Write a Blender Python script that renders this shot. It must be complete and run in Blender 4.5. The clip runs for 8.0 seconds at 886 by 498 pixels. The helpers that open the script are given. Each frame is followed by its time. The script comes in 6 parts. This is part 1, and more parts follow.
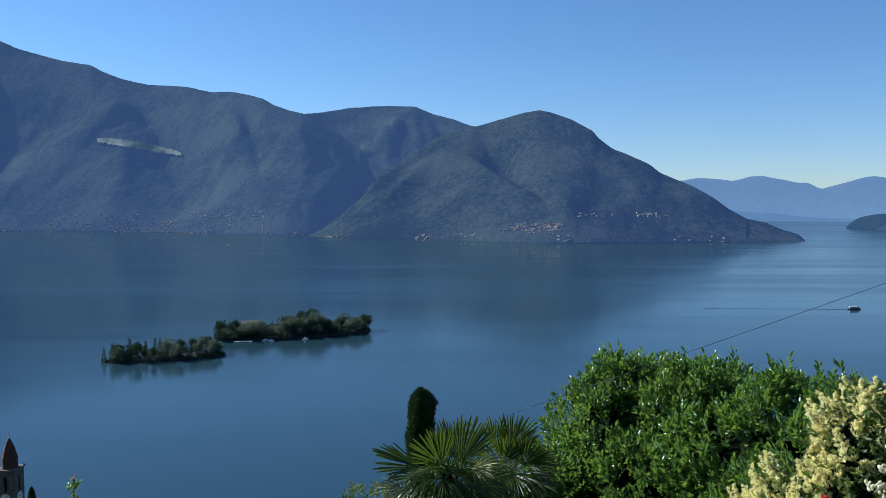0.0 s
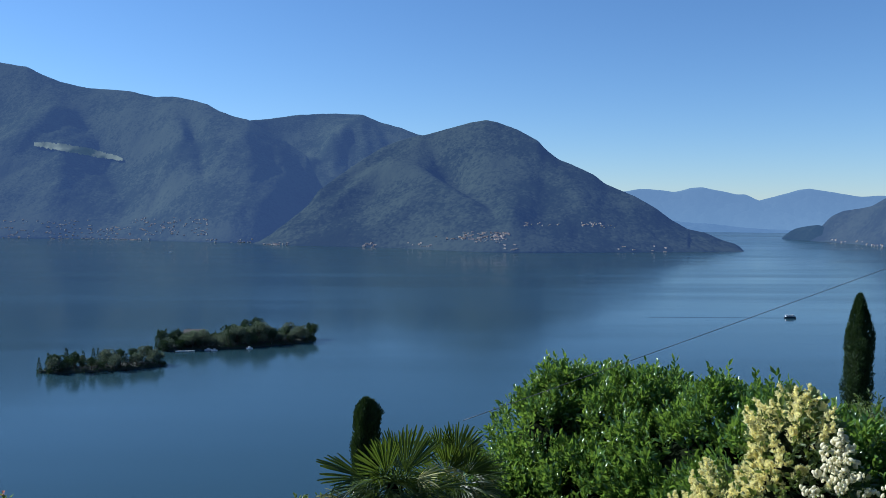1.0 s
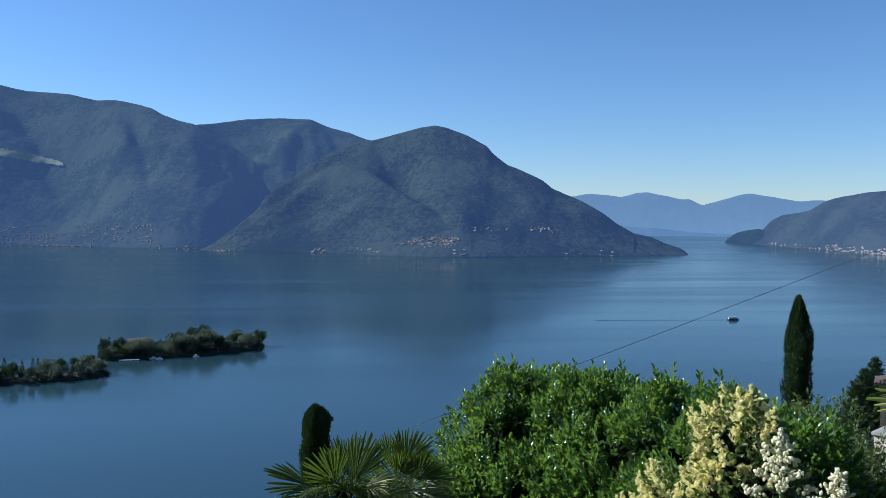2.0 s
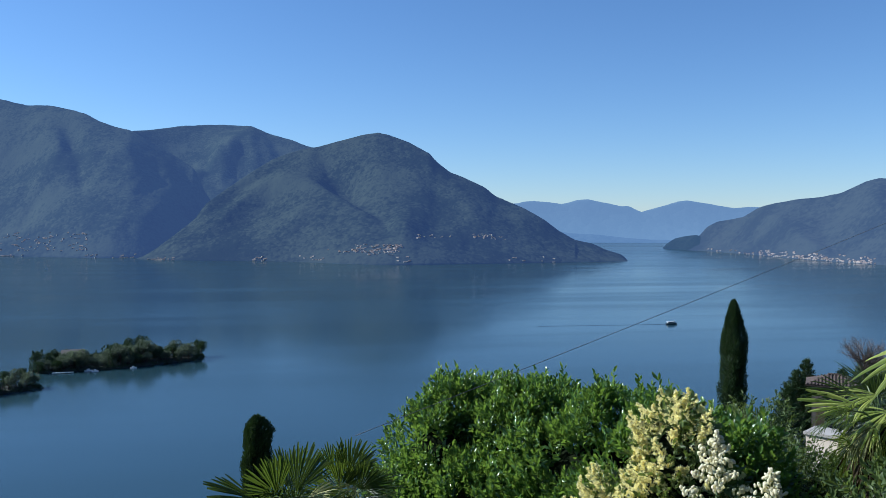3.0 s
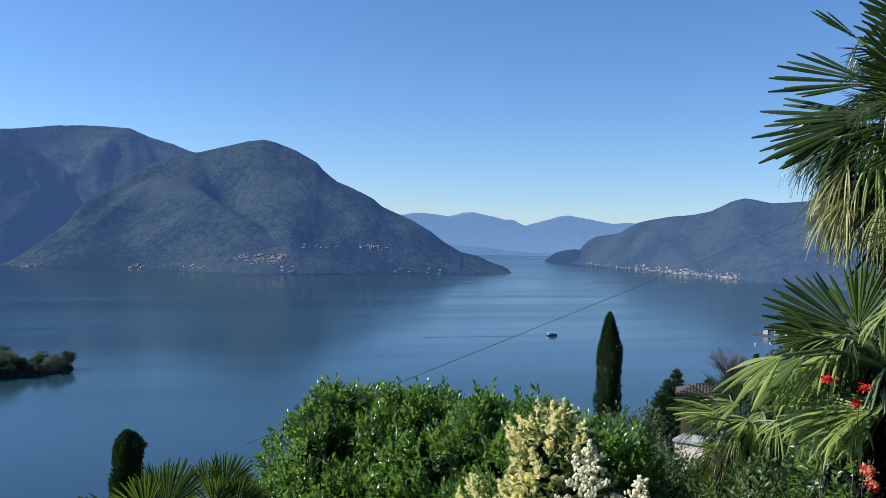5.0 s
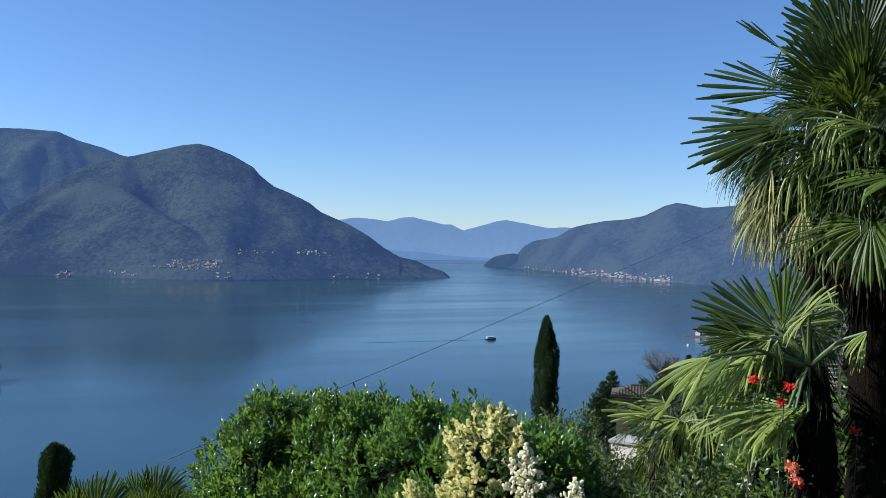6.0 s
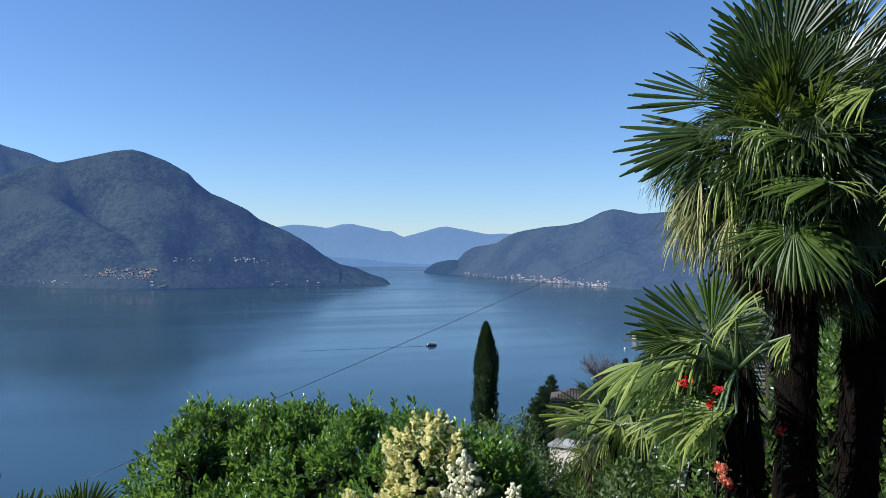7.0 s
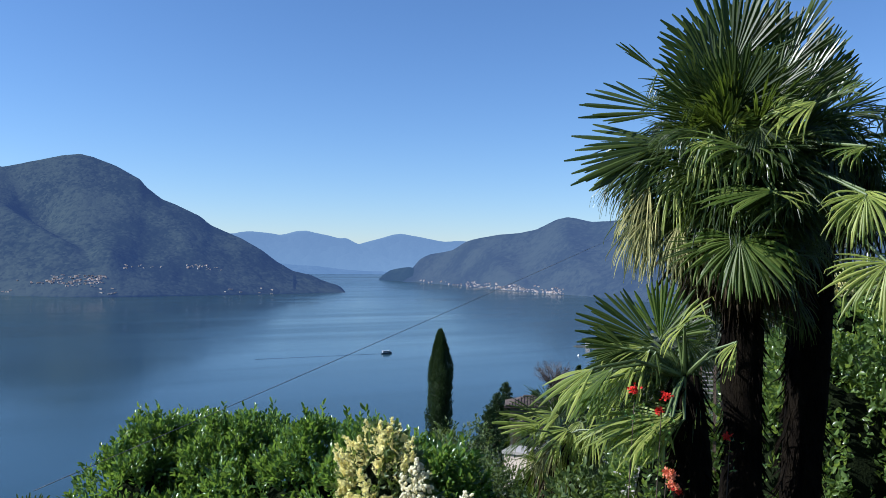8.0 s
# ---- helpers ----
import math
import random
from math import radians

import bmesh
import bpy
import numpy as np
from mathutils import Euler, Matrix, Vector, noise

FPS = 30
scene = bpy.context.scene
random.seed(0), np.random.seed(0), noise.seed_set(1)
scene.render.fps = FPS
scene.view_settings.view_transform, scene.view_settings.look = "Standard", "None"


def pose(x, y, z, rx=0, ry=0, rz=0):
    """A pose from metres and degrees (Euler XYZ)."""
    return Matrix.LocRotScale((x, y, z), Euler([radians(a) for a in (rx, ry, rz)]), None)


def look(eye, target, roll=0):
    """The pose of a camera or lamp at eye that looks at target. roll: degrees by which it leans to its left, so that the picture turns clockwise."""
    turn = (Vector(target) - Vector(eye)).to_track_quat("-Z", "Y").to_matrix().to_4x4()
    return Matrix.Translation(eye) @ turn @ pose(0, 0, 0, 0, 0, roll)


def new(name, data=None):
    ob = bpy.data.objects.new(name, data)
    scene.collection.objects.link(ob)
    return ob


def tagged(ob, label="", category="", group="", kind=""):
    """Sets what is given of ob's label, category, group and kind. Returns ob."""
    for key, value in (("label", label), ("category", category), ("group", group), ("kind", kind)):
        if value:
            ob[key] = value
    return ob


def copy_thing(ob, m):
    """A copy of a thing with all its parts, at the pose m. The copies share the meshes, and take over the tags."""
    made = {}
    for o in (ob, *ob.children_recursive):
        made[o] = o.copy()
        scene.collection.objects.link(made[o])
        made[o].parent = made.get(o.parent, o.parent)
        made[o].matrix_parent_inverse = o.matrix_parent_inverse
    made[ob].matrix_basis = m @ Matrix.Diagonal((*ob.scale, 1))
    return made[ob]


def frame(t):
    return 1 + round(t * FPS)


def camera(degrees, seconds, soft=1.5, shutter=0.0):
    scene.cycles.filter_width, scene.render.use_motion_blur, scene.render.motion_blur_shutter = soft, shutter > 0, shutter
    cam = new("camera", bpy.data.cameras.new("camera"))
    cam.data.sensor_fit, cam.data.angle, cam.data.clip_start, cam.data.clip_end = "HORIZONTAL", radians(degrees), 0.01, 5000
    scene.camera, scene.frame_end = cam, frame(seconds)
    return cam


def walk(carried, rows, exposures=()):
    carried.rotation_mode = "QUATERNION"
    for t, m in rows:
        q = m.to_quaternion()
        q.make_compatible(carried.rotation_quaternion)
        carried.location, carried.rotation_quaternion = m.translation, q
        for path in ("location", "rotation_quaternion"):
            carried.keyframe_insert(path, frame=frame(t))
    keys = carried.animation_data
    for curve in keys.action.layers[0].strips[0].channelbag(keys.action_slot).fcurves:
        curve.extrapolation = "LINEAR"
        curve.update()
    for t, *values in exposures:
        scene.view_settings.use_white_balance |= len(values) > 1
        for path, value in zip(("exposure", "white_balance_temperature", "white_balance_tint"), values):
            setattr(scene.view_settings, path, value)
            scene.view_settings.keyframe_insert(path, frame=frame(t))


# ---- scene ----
cam = camera(56.13, 8.0, soft=0.75)
ROWS = [
    (0.0, 0.000, 0.000, 1.600, 86.95, -0.00, 0.00),
    (0.5, 0.007, 0.005, 1.598, 87.33, -0.35, -1.96),
    (1.0, 0.012, 0.013, 1.603, 87.56, -0.44, -3.64),
    (1.5, 0.020, 0.017, 1.604, 87.74, -0.39, -5.28),
    (3.0, 0.041, 0.019, 1.611, 88.45, -0.08, -11.03),
    (3.5, 0.059, 0.013, 1.611, 88.78, -0.13, -12.95),
    (4.0, 0.073, 0.022, 1.614, 89.12, -0.43, -15.12),
    (5.5, 0.103, 0.050, 1.611, 89.38, -1.17, -20.76),
    (6.0, 0.122, 0.054, 1.614, 89.69, -0.87, -23.05),
    (6.5, 0.140, 0.050, 1.620, 90.03, -0.64, -25.39),
    (7.0, 0.152, 0.048, 1.623, 90.19, -0.54, -27.17),
    (7.5, 0.159, 0.044, 1.624, 90.41, -0.58, -28.73),
    (8.0, 0.174, 0.044, 1.626, 90.73, -0.66, -30.25),
]
walk(cam, [(t, pose(x, y, z, rx, ry, rz)) for t, x, y, z, rx, ry, rz in ROWS], exposures=[(0.0, 0.59, 5000, 9), (3.5, 0.67, 5020, 10), (5.5, 0.75, 5070, 12), (8.0, 0.80, 5100, 13)])

# ---- light ----
SUN_AZ, SUN_EL = -66.0, 34.0  # degrees, clockwise from +y
world = bpy.data.worlds.new("sky")
scene.world = world
world.use_nodes = True
wn = world.node_tree
sky = wn.nodes.new("ShaderNodeTexSky")
sky.sky_type = "NISHITA"
sky.sun_disc = False
sky.sun_elevation, sky.sun_rotation = radians(SUN_EL), radians(SUN_AZ)
sky.altitude, sky.air_density, sky.dust_density, sky.ozone_density = 400.0, 1.0, 0.05, 3.2
wn.links.new(sky.outputs[0], wn.nodes["Background"].inputs[0])
wn.nodes["Background"].inputs[1].default_value = 0.066
sun_data = bpy.data.lights.new("sun", "SUN")
sun_data.energy, sun_data.angle, sun_data.color = 5.0, radians(0.53), (1.0, 0.88, 0.70)
sun_lamp = new("sun", sun_data)
sun_dir = Vector((math.sin(radians(SUN_AZ)) * math.cos(radians(SUN_EL)), math.cos(radians(SUN_AZ)) * math.cos(radians(SUN_EL)), math.sin(radians(SUN_EL))))
sun_lamp.matrix_world = look(sun_dir * 50, (0, 0, 0))

# ---- materials ----
EYE, DROP = 1.6, 90.0
LAKE = EYE - DROP


def shader(name):
    m = bpy.data.materials.new(name)
    m.use_nodes = True
    return m, m.node_tree, m.node_tree.nodes["Principled BSDF"]


def ramp_node(nt, stops):
    r = nt.nodes.new("ShaderNodeValToRGB")
    while len(r.color_ramp.elements) < len(stops):
        r.color_ramp.elements.new(0.5)
    for e, (p, c) in zip(r.color_ramp.elements, stops):
        e.position, e.color = p, (*c, 1)
    return r


def noise_node(nt, scale, detail=4.0, rough=0.55, stretch=(1, 1, 1), coord="pos"):
    n = nt.nodes.new("ShaderNodeTexNoise")
    n.inputs["Scale"].default_value, n.inputs["Detail"].default_value, n.inputs["Roughness"].default_value = scale, detail, rough
    mp = nt.nodes.new("ShaderNodeMapping")
    mp.inputs["Scale"].default_value = stretch
    if coord == "pos":
        src = nt.nodes.new("ShaderNodeNewGeometry").outputs["Position"]
    else:
        src = nt.nodes.new("ShaderNodeTexCoord").outputs["Object"]
    nt.links.new(src, mp.inputs["Vector"])
    nt.links.new(mp.outputs[0], n.inputs["Vector"])
    return n


def bump_node(nt, height, bsdf, strength, dist):
    b = nt.nodes.new("ShaderNodeBump")
    b.inputs["Strength"].default_value, b.inputs["Distance"].default_value = strength, dist
    nt.links.new(height, b.inputs["Height"])
    nt.links.new(b.outputs[0], bsdf.inputs["Normal"])
    return b


def mat_plain(name, a, b, rough=0.7, scale=3.0, bump=0.3, dist=0.02, metal=0.0, coord="pos", stretch=(1, 1, 1)):
    """Two tones mixed by noise at two scales, with fine relief."""
    m, nt, bs = shader(name)
    n1, n2 = noise_node(nt, scale, coord=coord, stretch=stretch), noise_node(nt, scale * 9, coord=coord, stretch=stretch)
    mix = nt.nodes.new("ShaderNodeMath")
    mix.operation = "MULTIPLY_ADD"
    nt.links.new(n2.outputs[0], mix.inputs[0])
    mix.inputs[1].default_value = 0.4
    nt.links.new(n1.outputs[0], mix.inputs[2])
    r = ramp_node(nt, [(0.48, a), (0.92, b)])
    nt.links.new(mix.outputs[0], r.inputs[0])
    nt.links.new(r.outputs[0], bs.inputs["Base Color"])
    bs.inputs["Roughness"].default_value, bs.inputs["Metallic"].default_value = rough, metal
    if bump:
        bump_node(nt, n2.outputs[0], bs, bump, dist)
    return m


def mat_leaf(name, dark, light, rough=0.4, through_light=0.3, thin=(0.25, 0.4, 0.03), gloss=0.3):
    """A leaf: gloss on top, some light passing through, tone varying from leaf to leaf."""
    m, nt, bs = shader(name)
    geo = nt.nodes.new("ShaderNodeNewGeometry")
    r = ramp_node(nt, [(0.0, dark), (1.0, light)])
    nt.links.new(geo.outputs["Random Per Island"], r.inputs[0])
    nt.links.new(r.outputs[0], bs.inputs["Base Color"])
    bs.inputs["Roughness"].default_value = rough
    bs.inputs["Specular IOR Level"].default_value = gloss
    tr = nt.nodes.new("ShaderNodeBsdfTranslucent")
    tr.inputs[0].default_value = (*thin, 1)
    mx = nt.nodes.new("ShaderNodeMixShader")
    mx.inputs[0].default_value = through_light
    nt.links.new(bs.outputs[0], mx.inputs[1])
    nt.links.new(tr.outputs[0], mx.inputs[2])
    nt.links.new(mx.outputs[0], nt.nodes["Material Output"].inputs["Surface"])
    return m


def mat_forest(name, a, b, haze_glow, crown=11.0, relief=5.0, low=None, patch=0.5):
    """Backdrop of distant wooded slopes, kilometres off: tree crowns as cells of their own tone and relief, stands of
    trees, and the air's haze painted in as emission.
    """
    m, nt, bs = shader(name)
    geo = nt.nodes.new("ShaderNodeNewGeometry").outputs["Position"]
    cell = nt.nodes.new("ShaderNodeTexVoronoi")
    cell.inputs["Scale"].default_value = 1.0 / crown
    nt.links.new(geo, cell.inputs["Vector"])
    grey = nt.nodes.new("ShaderNodeRGBToBW")
    nt.links.new(cell.outputs["Color"], grey.inputs[0])
    stand, big = noise_node(nt, 0.045, 4, 0.6), noise_node(nt, 0.0045, 3)

    def madd(x, k, y):
        n = nt.nodes.new("ShaderNodeMath")
        n.operation = "MULTIPLY_ADD"
        nt.links.new(x, n.inputs[0])
        n.inputs[1].default_value = k
        nt.links.new(y, n.inputs[2])
        return n.outputs[0]

    tone = madd(grey.outputs[0], 0.30, madd(stand.outputs[0], 0.45, big.outputs[0]))
    r = ramp_node(nt, [(0.5 - 0.25 * patch, a), (0.5 + 0.25 * patch, b)])
    span = nt.nodes.new("ShaderNodeMapRange")
    span.inputs["From Min"].default_value, span.inputs["From Max"].default_value = 0.40, 1.35
    nt.links.new(tone, span.inputs["Value"])
    nt.links.new(span.outputs[0], r.inputs[0])
    nt.links.new(r.outputs[0], bs.inputs["Base Color"])
    bs.inputs["Roughness"].default_value = 1.0
    bs.inputs["Specular IOR Level"].default_value = 0.0
    # bluish haze between here and the slopes, put into the emission
    bs.inputs["Emission Color"].default_value = (*haze_glow, 1)
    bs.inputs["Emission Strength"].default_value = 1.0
    # painted haze changes tint with height above the lake
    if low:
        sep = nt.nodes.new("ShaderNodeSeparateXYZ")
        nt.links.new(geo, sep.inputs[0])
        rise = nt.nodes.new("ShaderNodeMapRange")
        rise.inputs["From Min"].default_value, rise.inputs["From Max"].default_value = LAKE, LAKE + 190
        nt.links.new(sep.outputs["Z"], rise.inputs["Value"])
        tint = ramp_node(nt, [(0.0, low), (1.0, haze_glow)])
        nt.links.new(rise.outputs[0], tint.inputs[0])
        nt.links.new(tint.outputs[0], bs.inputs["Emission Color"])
    round_ = nt.nodes.new("ShaderNodeMath")
    round_.operation = "MULTIPLY"
    nt.links.new(cell.outputs["Distance"], round_.inputs[0])
    nt.links.new(cell.outputs["Distance"], round_.inputs[1])
    height = madd(round_.outputs[0], -1.0, madd(stand.outputs[0], 1.0, big.outputs[0]))
    bump_node(nt, height, bs, 1.0, relief)
    return m


def mat_water():
    m, nt, bs = shader("lake_water")
    bs.inputs["Base Color"].default_value = (0.021, 0.047, 0.060, 1)
    bs.inputs["IOR"].default_value = 1.34
    streak = noise_node(nt, 0.0035, 6, 0.6, (0.22, 2.2, 1))
    r = ramp_node(nt, [(0.40, (0.12,) * 3), (0.64, (0.21,) * 3)])
    nt.links.new(streak.outputs[0], r.inputs[0])
    nt.links.new(r.outputs[0], bs.inputs["Roughness"])
    rip = noise_node(nt, 0.35, 3, 0.6, (1, 1.6, 1))
    bump_node(nt, rip.outputs[0], bs, 0.05, 0.5)
    return m


M = {
    "water": mat_water(),
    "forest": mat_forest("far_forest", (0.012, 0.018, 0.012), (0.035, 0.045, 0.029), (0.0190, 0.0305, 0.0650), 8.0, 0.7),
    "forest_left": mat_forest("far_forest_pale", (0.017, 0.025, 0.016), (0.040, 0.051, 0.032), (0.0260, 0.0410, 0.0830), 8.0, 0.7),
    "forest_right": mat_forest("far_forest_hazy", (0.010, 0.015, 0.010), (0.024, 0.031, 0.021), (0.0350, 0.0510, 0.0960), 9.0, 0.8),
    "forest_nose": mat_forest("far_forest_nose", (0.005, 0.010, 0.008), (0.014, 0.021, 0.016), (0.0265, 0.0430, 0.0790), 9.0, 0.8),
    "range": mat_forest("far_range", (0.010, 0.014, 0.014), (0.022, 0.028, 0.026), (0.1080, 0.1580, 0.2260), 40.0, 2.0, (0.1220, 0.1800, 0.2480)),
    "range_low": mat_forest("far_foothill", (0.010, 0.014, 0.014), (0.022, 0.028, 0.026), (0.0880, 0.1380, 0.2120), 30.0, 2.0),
    "meadow": mat_plain("hill_meadow", (0.036, 0.056, 0.030), (0.085, 0.105, 0.060), 0.9, 0.03, 0.2, 0.5),
    "soil": mat_plain("garden_slope", (0.03, 0.04, 0.015), (0.08, 0.09, 0.04), 0.95, 1.5, 0.6, 0.1),
    "stone": mat_plain("terrace_stone", (0.28, 0.26, 0.23), (0.42, 0.40, 0.36), 0.8, 2.0, 0.3, 0.02),
    "laurel": mat_leaf("laurel_leaf", (0.018, 0.046, 0.012), (0.102, 0.182, 0.038), 0.24, 0.24, (0.36, 0.56, 0.06), 0.5),
    # near-black: the shade between leaves, painted into the shrub cores
    "laurel_shade": mat_plain("laurel_shade_core", (0.004, 0.007, 0.003), (0.012, 0.017, 0.006), 1.0, 6.0, 0.5, 0.05),
    "bark": mat_plain("bark", (0.05, 0.035, 0.025), (0.14, 0.10, 0.07), 0.9, 12.0, 0.6, 0.02, stretch=(1, 1, 0.3)),
    "twig": mat_plain("bare_twig", (0.055, 0.045, 0.042), (0.13, 0.105, 0.095), 0.9, 20.0, 0.2, 0.005),
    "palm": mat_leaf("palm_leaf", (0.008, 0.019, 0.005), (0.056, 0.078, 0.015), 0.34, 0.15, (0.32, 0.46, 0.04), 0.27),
    # paler copy of the palm leaf, with direct sunlight painted into its colour
    "palm_sunlit": mat_leaf("palm_leaf_lit", (0.10, 0.14, 0.026), (0.36, 0.40, 0.095), 0.34, 0.34, (0.62, 0.74, 0.13), 0.35),
    # brighter green copy: light shining through the fan, painted into the leaf
    "palm_half_lit": mat_leaf("palm_leaf_half_lit", (0.036, 0.066, 0.012), (0.120, 0.160, 0.032), 0.42, 0.28, (0.40, 0.56, 0.06), 0.15),
    # dry yellowing, and sun on the hanging strands painted in as pale tones
    "palm_dry_sunlit": mat_leaf("palm_leaf_dry_lit", (0.020, 0.034, 0.010), (0.50, 0.48, 0.20), 0.45, 0.25, (0.56, 0.52, 0.16), 0.15),
    "petiole": mat_plain("petiole", (0.07, 0.11, 0.03), (0.13, 0.17, 0.05), 0.5, 9.0, 0.2, 0.005),
    "fibre": mat_plain("palm_fibre", (0.004, 0.003, 0.0025), (0.014, 0.011, 0.007), 0.95, 14.0, 0.9, 0.03, stretch=(1, 1, 0.25)),
    "thatch": mat_leaf("dead_palm_leaf", (0.018, 0.014, 0.008), (0.06, 0.045, 0.024), 0.7, 0.08, (0.2, 0.15, 0.06), 0.1),
    "cypress": mat_leaf("cypress_spray", (0.014, 0.034, 0.012), (0.048, 0.082, 0.026), 0.6, 0.10, (0.08, 0.14, 0.02)),
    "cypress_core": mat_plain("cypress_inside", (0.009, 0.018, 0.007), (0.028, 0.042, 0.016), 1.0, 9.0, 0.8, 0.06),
    "tree": mat_leaf("tree_foliage", (0.056, 0.070, 0.058), (0.170, 0.185, 0.142), 0.8, 0.24, (0.20, 0.26, 0.14), 0.05),
    "tree_dark": mat_leaf("conifer_foliage", (0.030, 0.048, 0.030), (0.075, 0.10, 0.058), 0.8, 0.10, (0.08, 0.14, 0.02), 0.05),
    "shrub": mat_leaf("shrub_leaf", (0.030, 0.052, 0.018), (0.105, 0.145, 0.046), 0.4, 0.24, (0.30, 0.40, 0.06)),
    "camellia": mat_leaf("camellia_leaf", (0.034, 0.064, 0.018), (0.125, 0.185, 0.048), 0.26, 0.3, (0.38, 0.52, 0.07), 0.5),
    "plume": mat_leaf("yellow_plume", (0.90, 0.85, 0.38), (0.95, 0.93, 0.62), 0.7, 0.5, (0.95, 0.88, 0.40)),
    "white_bell": mat_leaf("white_flower", (0.74, 0.69, 0.48), (0.84, 0.80, 0.60), 0.6, 0.4, (0.95, 0.92, 0.68), 0.1),
    "red": mat_leaf("red_flower", (0.60, 0.02, 0.015), (0.80, 0.06, 0.04), 0.5, 0.3, (0.85, 0.06, 0.03)),
    "orange": mat_leaf("orange_flower", (0.70, 0.20, 0.08), (0.80, 0.34, 0.22), 0.5, 0.3, (0.85, 0.3, 0.12)),
    "wall_white": mat_plain("white_render", (0.66, 0.64, 0.60), (0.80, 0.78, 0.74), 0.85, 1.2, 0.15, 0.01),
    "wall_cream": mat_plain("cream_render", (0.55, 0.46, 0.36), (0.66, 0.58, 0.47), 0.85, 1.2, 0.15, 0.01),
    "far_wall": mat_plain("far_wall", (0.40, 0.36, 0.33), (0.58, 0.53, 0.48), 0.9, 0.2, 0.0),
    "far_wall_dim": mat_plain("far_wall_dim", (0.32, 0.29, 0.265), (0.48, 0.44, 0.40), 0.9, 0.2, 0.0),
    "far_roof": mat_plain("far_roof", (0.24, 0.19, 0.17), (0.35, 0.27, 0.24), 0.9, 0.2, 0.0),
    "wall_stone": mat_plain("tower_stone", (0.07, 0.062, 0.055), (0.17, 0.15, 0.13), 0.9, 2.0, 0.5, 0.05),
    "tile": mat_plain("clay_tile", (0.045, 0.033, 0.027), (0.100, 0.070, 0.055), 0.85, 3.0, 0.4, 0.03),
    "brick": mat_plain("spire_brick", (0.045, 0.022, 0.018), (0.095, 0.046, 0.036), 0.85, 5.0, 0.4, 0.03),
    "glass_dark": mat_plain("dark_window", (0.012, 0.014, 0.017), (0.03, 0.035, 0.04), 0.1, 2.0, 0.0),
    "boat": mat_plain("boat_paint", (0.55, 0.56, 0.58), (0.75, 0.75, 0.75), 0.35, 2.0, 0.0),
    "boat_dark": mat_plain("boat_hull", (0.02, 0.03, 0.05), (0.05, 0.06, 0.08), 0.35, 2.0, 0.0),
    "cable": mat_plain("cable_sheath", (0.06, 0.06, 0.065), (0.12, 0.12, 0.125), 0.5, 8.0, 0.0),
    "metal": mat_plain("grey_metal", (0.30, 0.31, 0.32), (0.45, 0.46, 0.47), 0.4, 6.0, 0.1, 0.005, 0.8),
    "rock": mat_plain("shore_rock", (0.02, 0.025, 0.02), (0.05, 0.055, 0.045), 0.9, 0.6, 0.6, 0.3),
    "wake": mat_plain("rippled_water", (0.008, 0.022, 0.036), (0.014, 0.034, 0.052), 0.22, 0.4, 0.2, 0.1),
    "clock": mat_plain("clock_face", (0.70, 0.70, 0.68), (0.82, 0.82, 0.80), 0.6, 2.0, 0.0),
}
# haze in front of the meadow, painted in as emission like the slopes'
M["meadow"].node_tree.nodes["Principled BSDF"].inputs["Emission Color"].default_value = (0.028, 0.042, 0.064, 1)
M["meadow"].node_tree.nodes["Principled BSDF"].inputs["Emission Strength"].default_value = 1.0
for dull in ("laurel_shade", "soil", "fibre"):
    M[dull].node_tree.nodes["Principled BSDF"].inputs["Specular IOR Level"].default_value = 0.05

# ---- builders ----
rng = np.random.default_rng(7)


def mesh_ob(name, verts, faces, material, parent=None, label="", smooth=False):
    me = bpy.data.meshes.new(name)
    me.from_pydata([tuple(v) for v in verts], [], [tuple(f) for f in faces])
    for mt in material if isinstance(material, (list, tuple)) else [material]:
        me.materials.append(mt)
    if smooth:
        me.polygons.foreach_set("use_smooth", [True] * len(me.polygons))
    me.update()
    ob = new(name, me)
    if parent:
        ob.parent = parent
    if label:
        ob["label"] = label
    return ob


def part(name, bm, material, parent=None, label="", smooth=False):
    me = bpy.data.meshes.new(name)
    bm.to_mesh(me)
    bm.free()
    # added dark box: paints the shade seen through the belfry openings
    me.materials.append(material)
    if smooth:
        me.polygons.foreach_set("use_smooth", [True] * len(me.polygons))
    ob = new(name, me)
    if parent:
        ob.parent = parent
    if label:
        ob["label"] = label
    return ob


def thing(name, m, label, category, group="", kind=""):
    ob = new(name)
    ob.empty_display_size = 0.2
    ob.matrix_basis = m
    return tagged(ob, label, category, group, kind)


def add_box(bm, lo, hi, bevel=0.0):
    r = bmesh.ops.create_cube(bm, size=1.0)
    s = [hi[k] - lo[k] for k in range(3)]
    c = [(hi[k] + lo[k]) / 2 for k in range(3)]
    bmesh.ops.scale(bm, vec=s, verts=r["verts"])
    bmesh.ops.translate(bm, vec=c, verts=r["verts"])
    if bevel:
        bmesh.ops.bevel(bm, geom=list({e for v in r["verts"] for e in v.link_edges}), offset=bevel, segments=2, affect="EDGES")
    return bm


def box(lo, hi, bevel=0.0):
    return add_box(bmesh.new(), lo, hi, bevel)


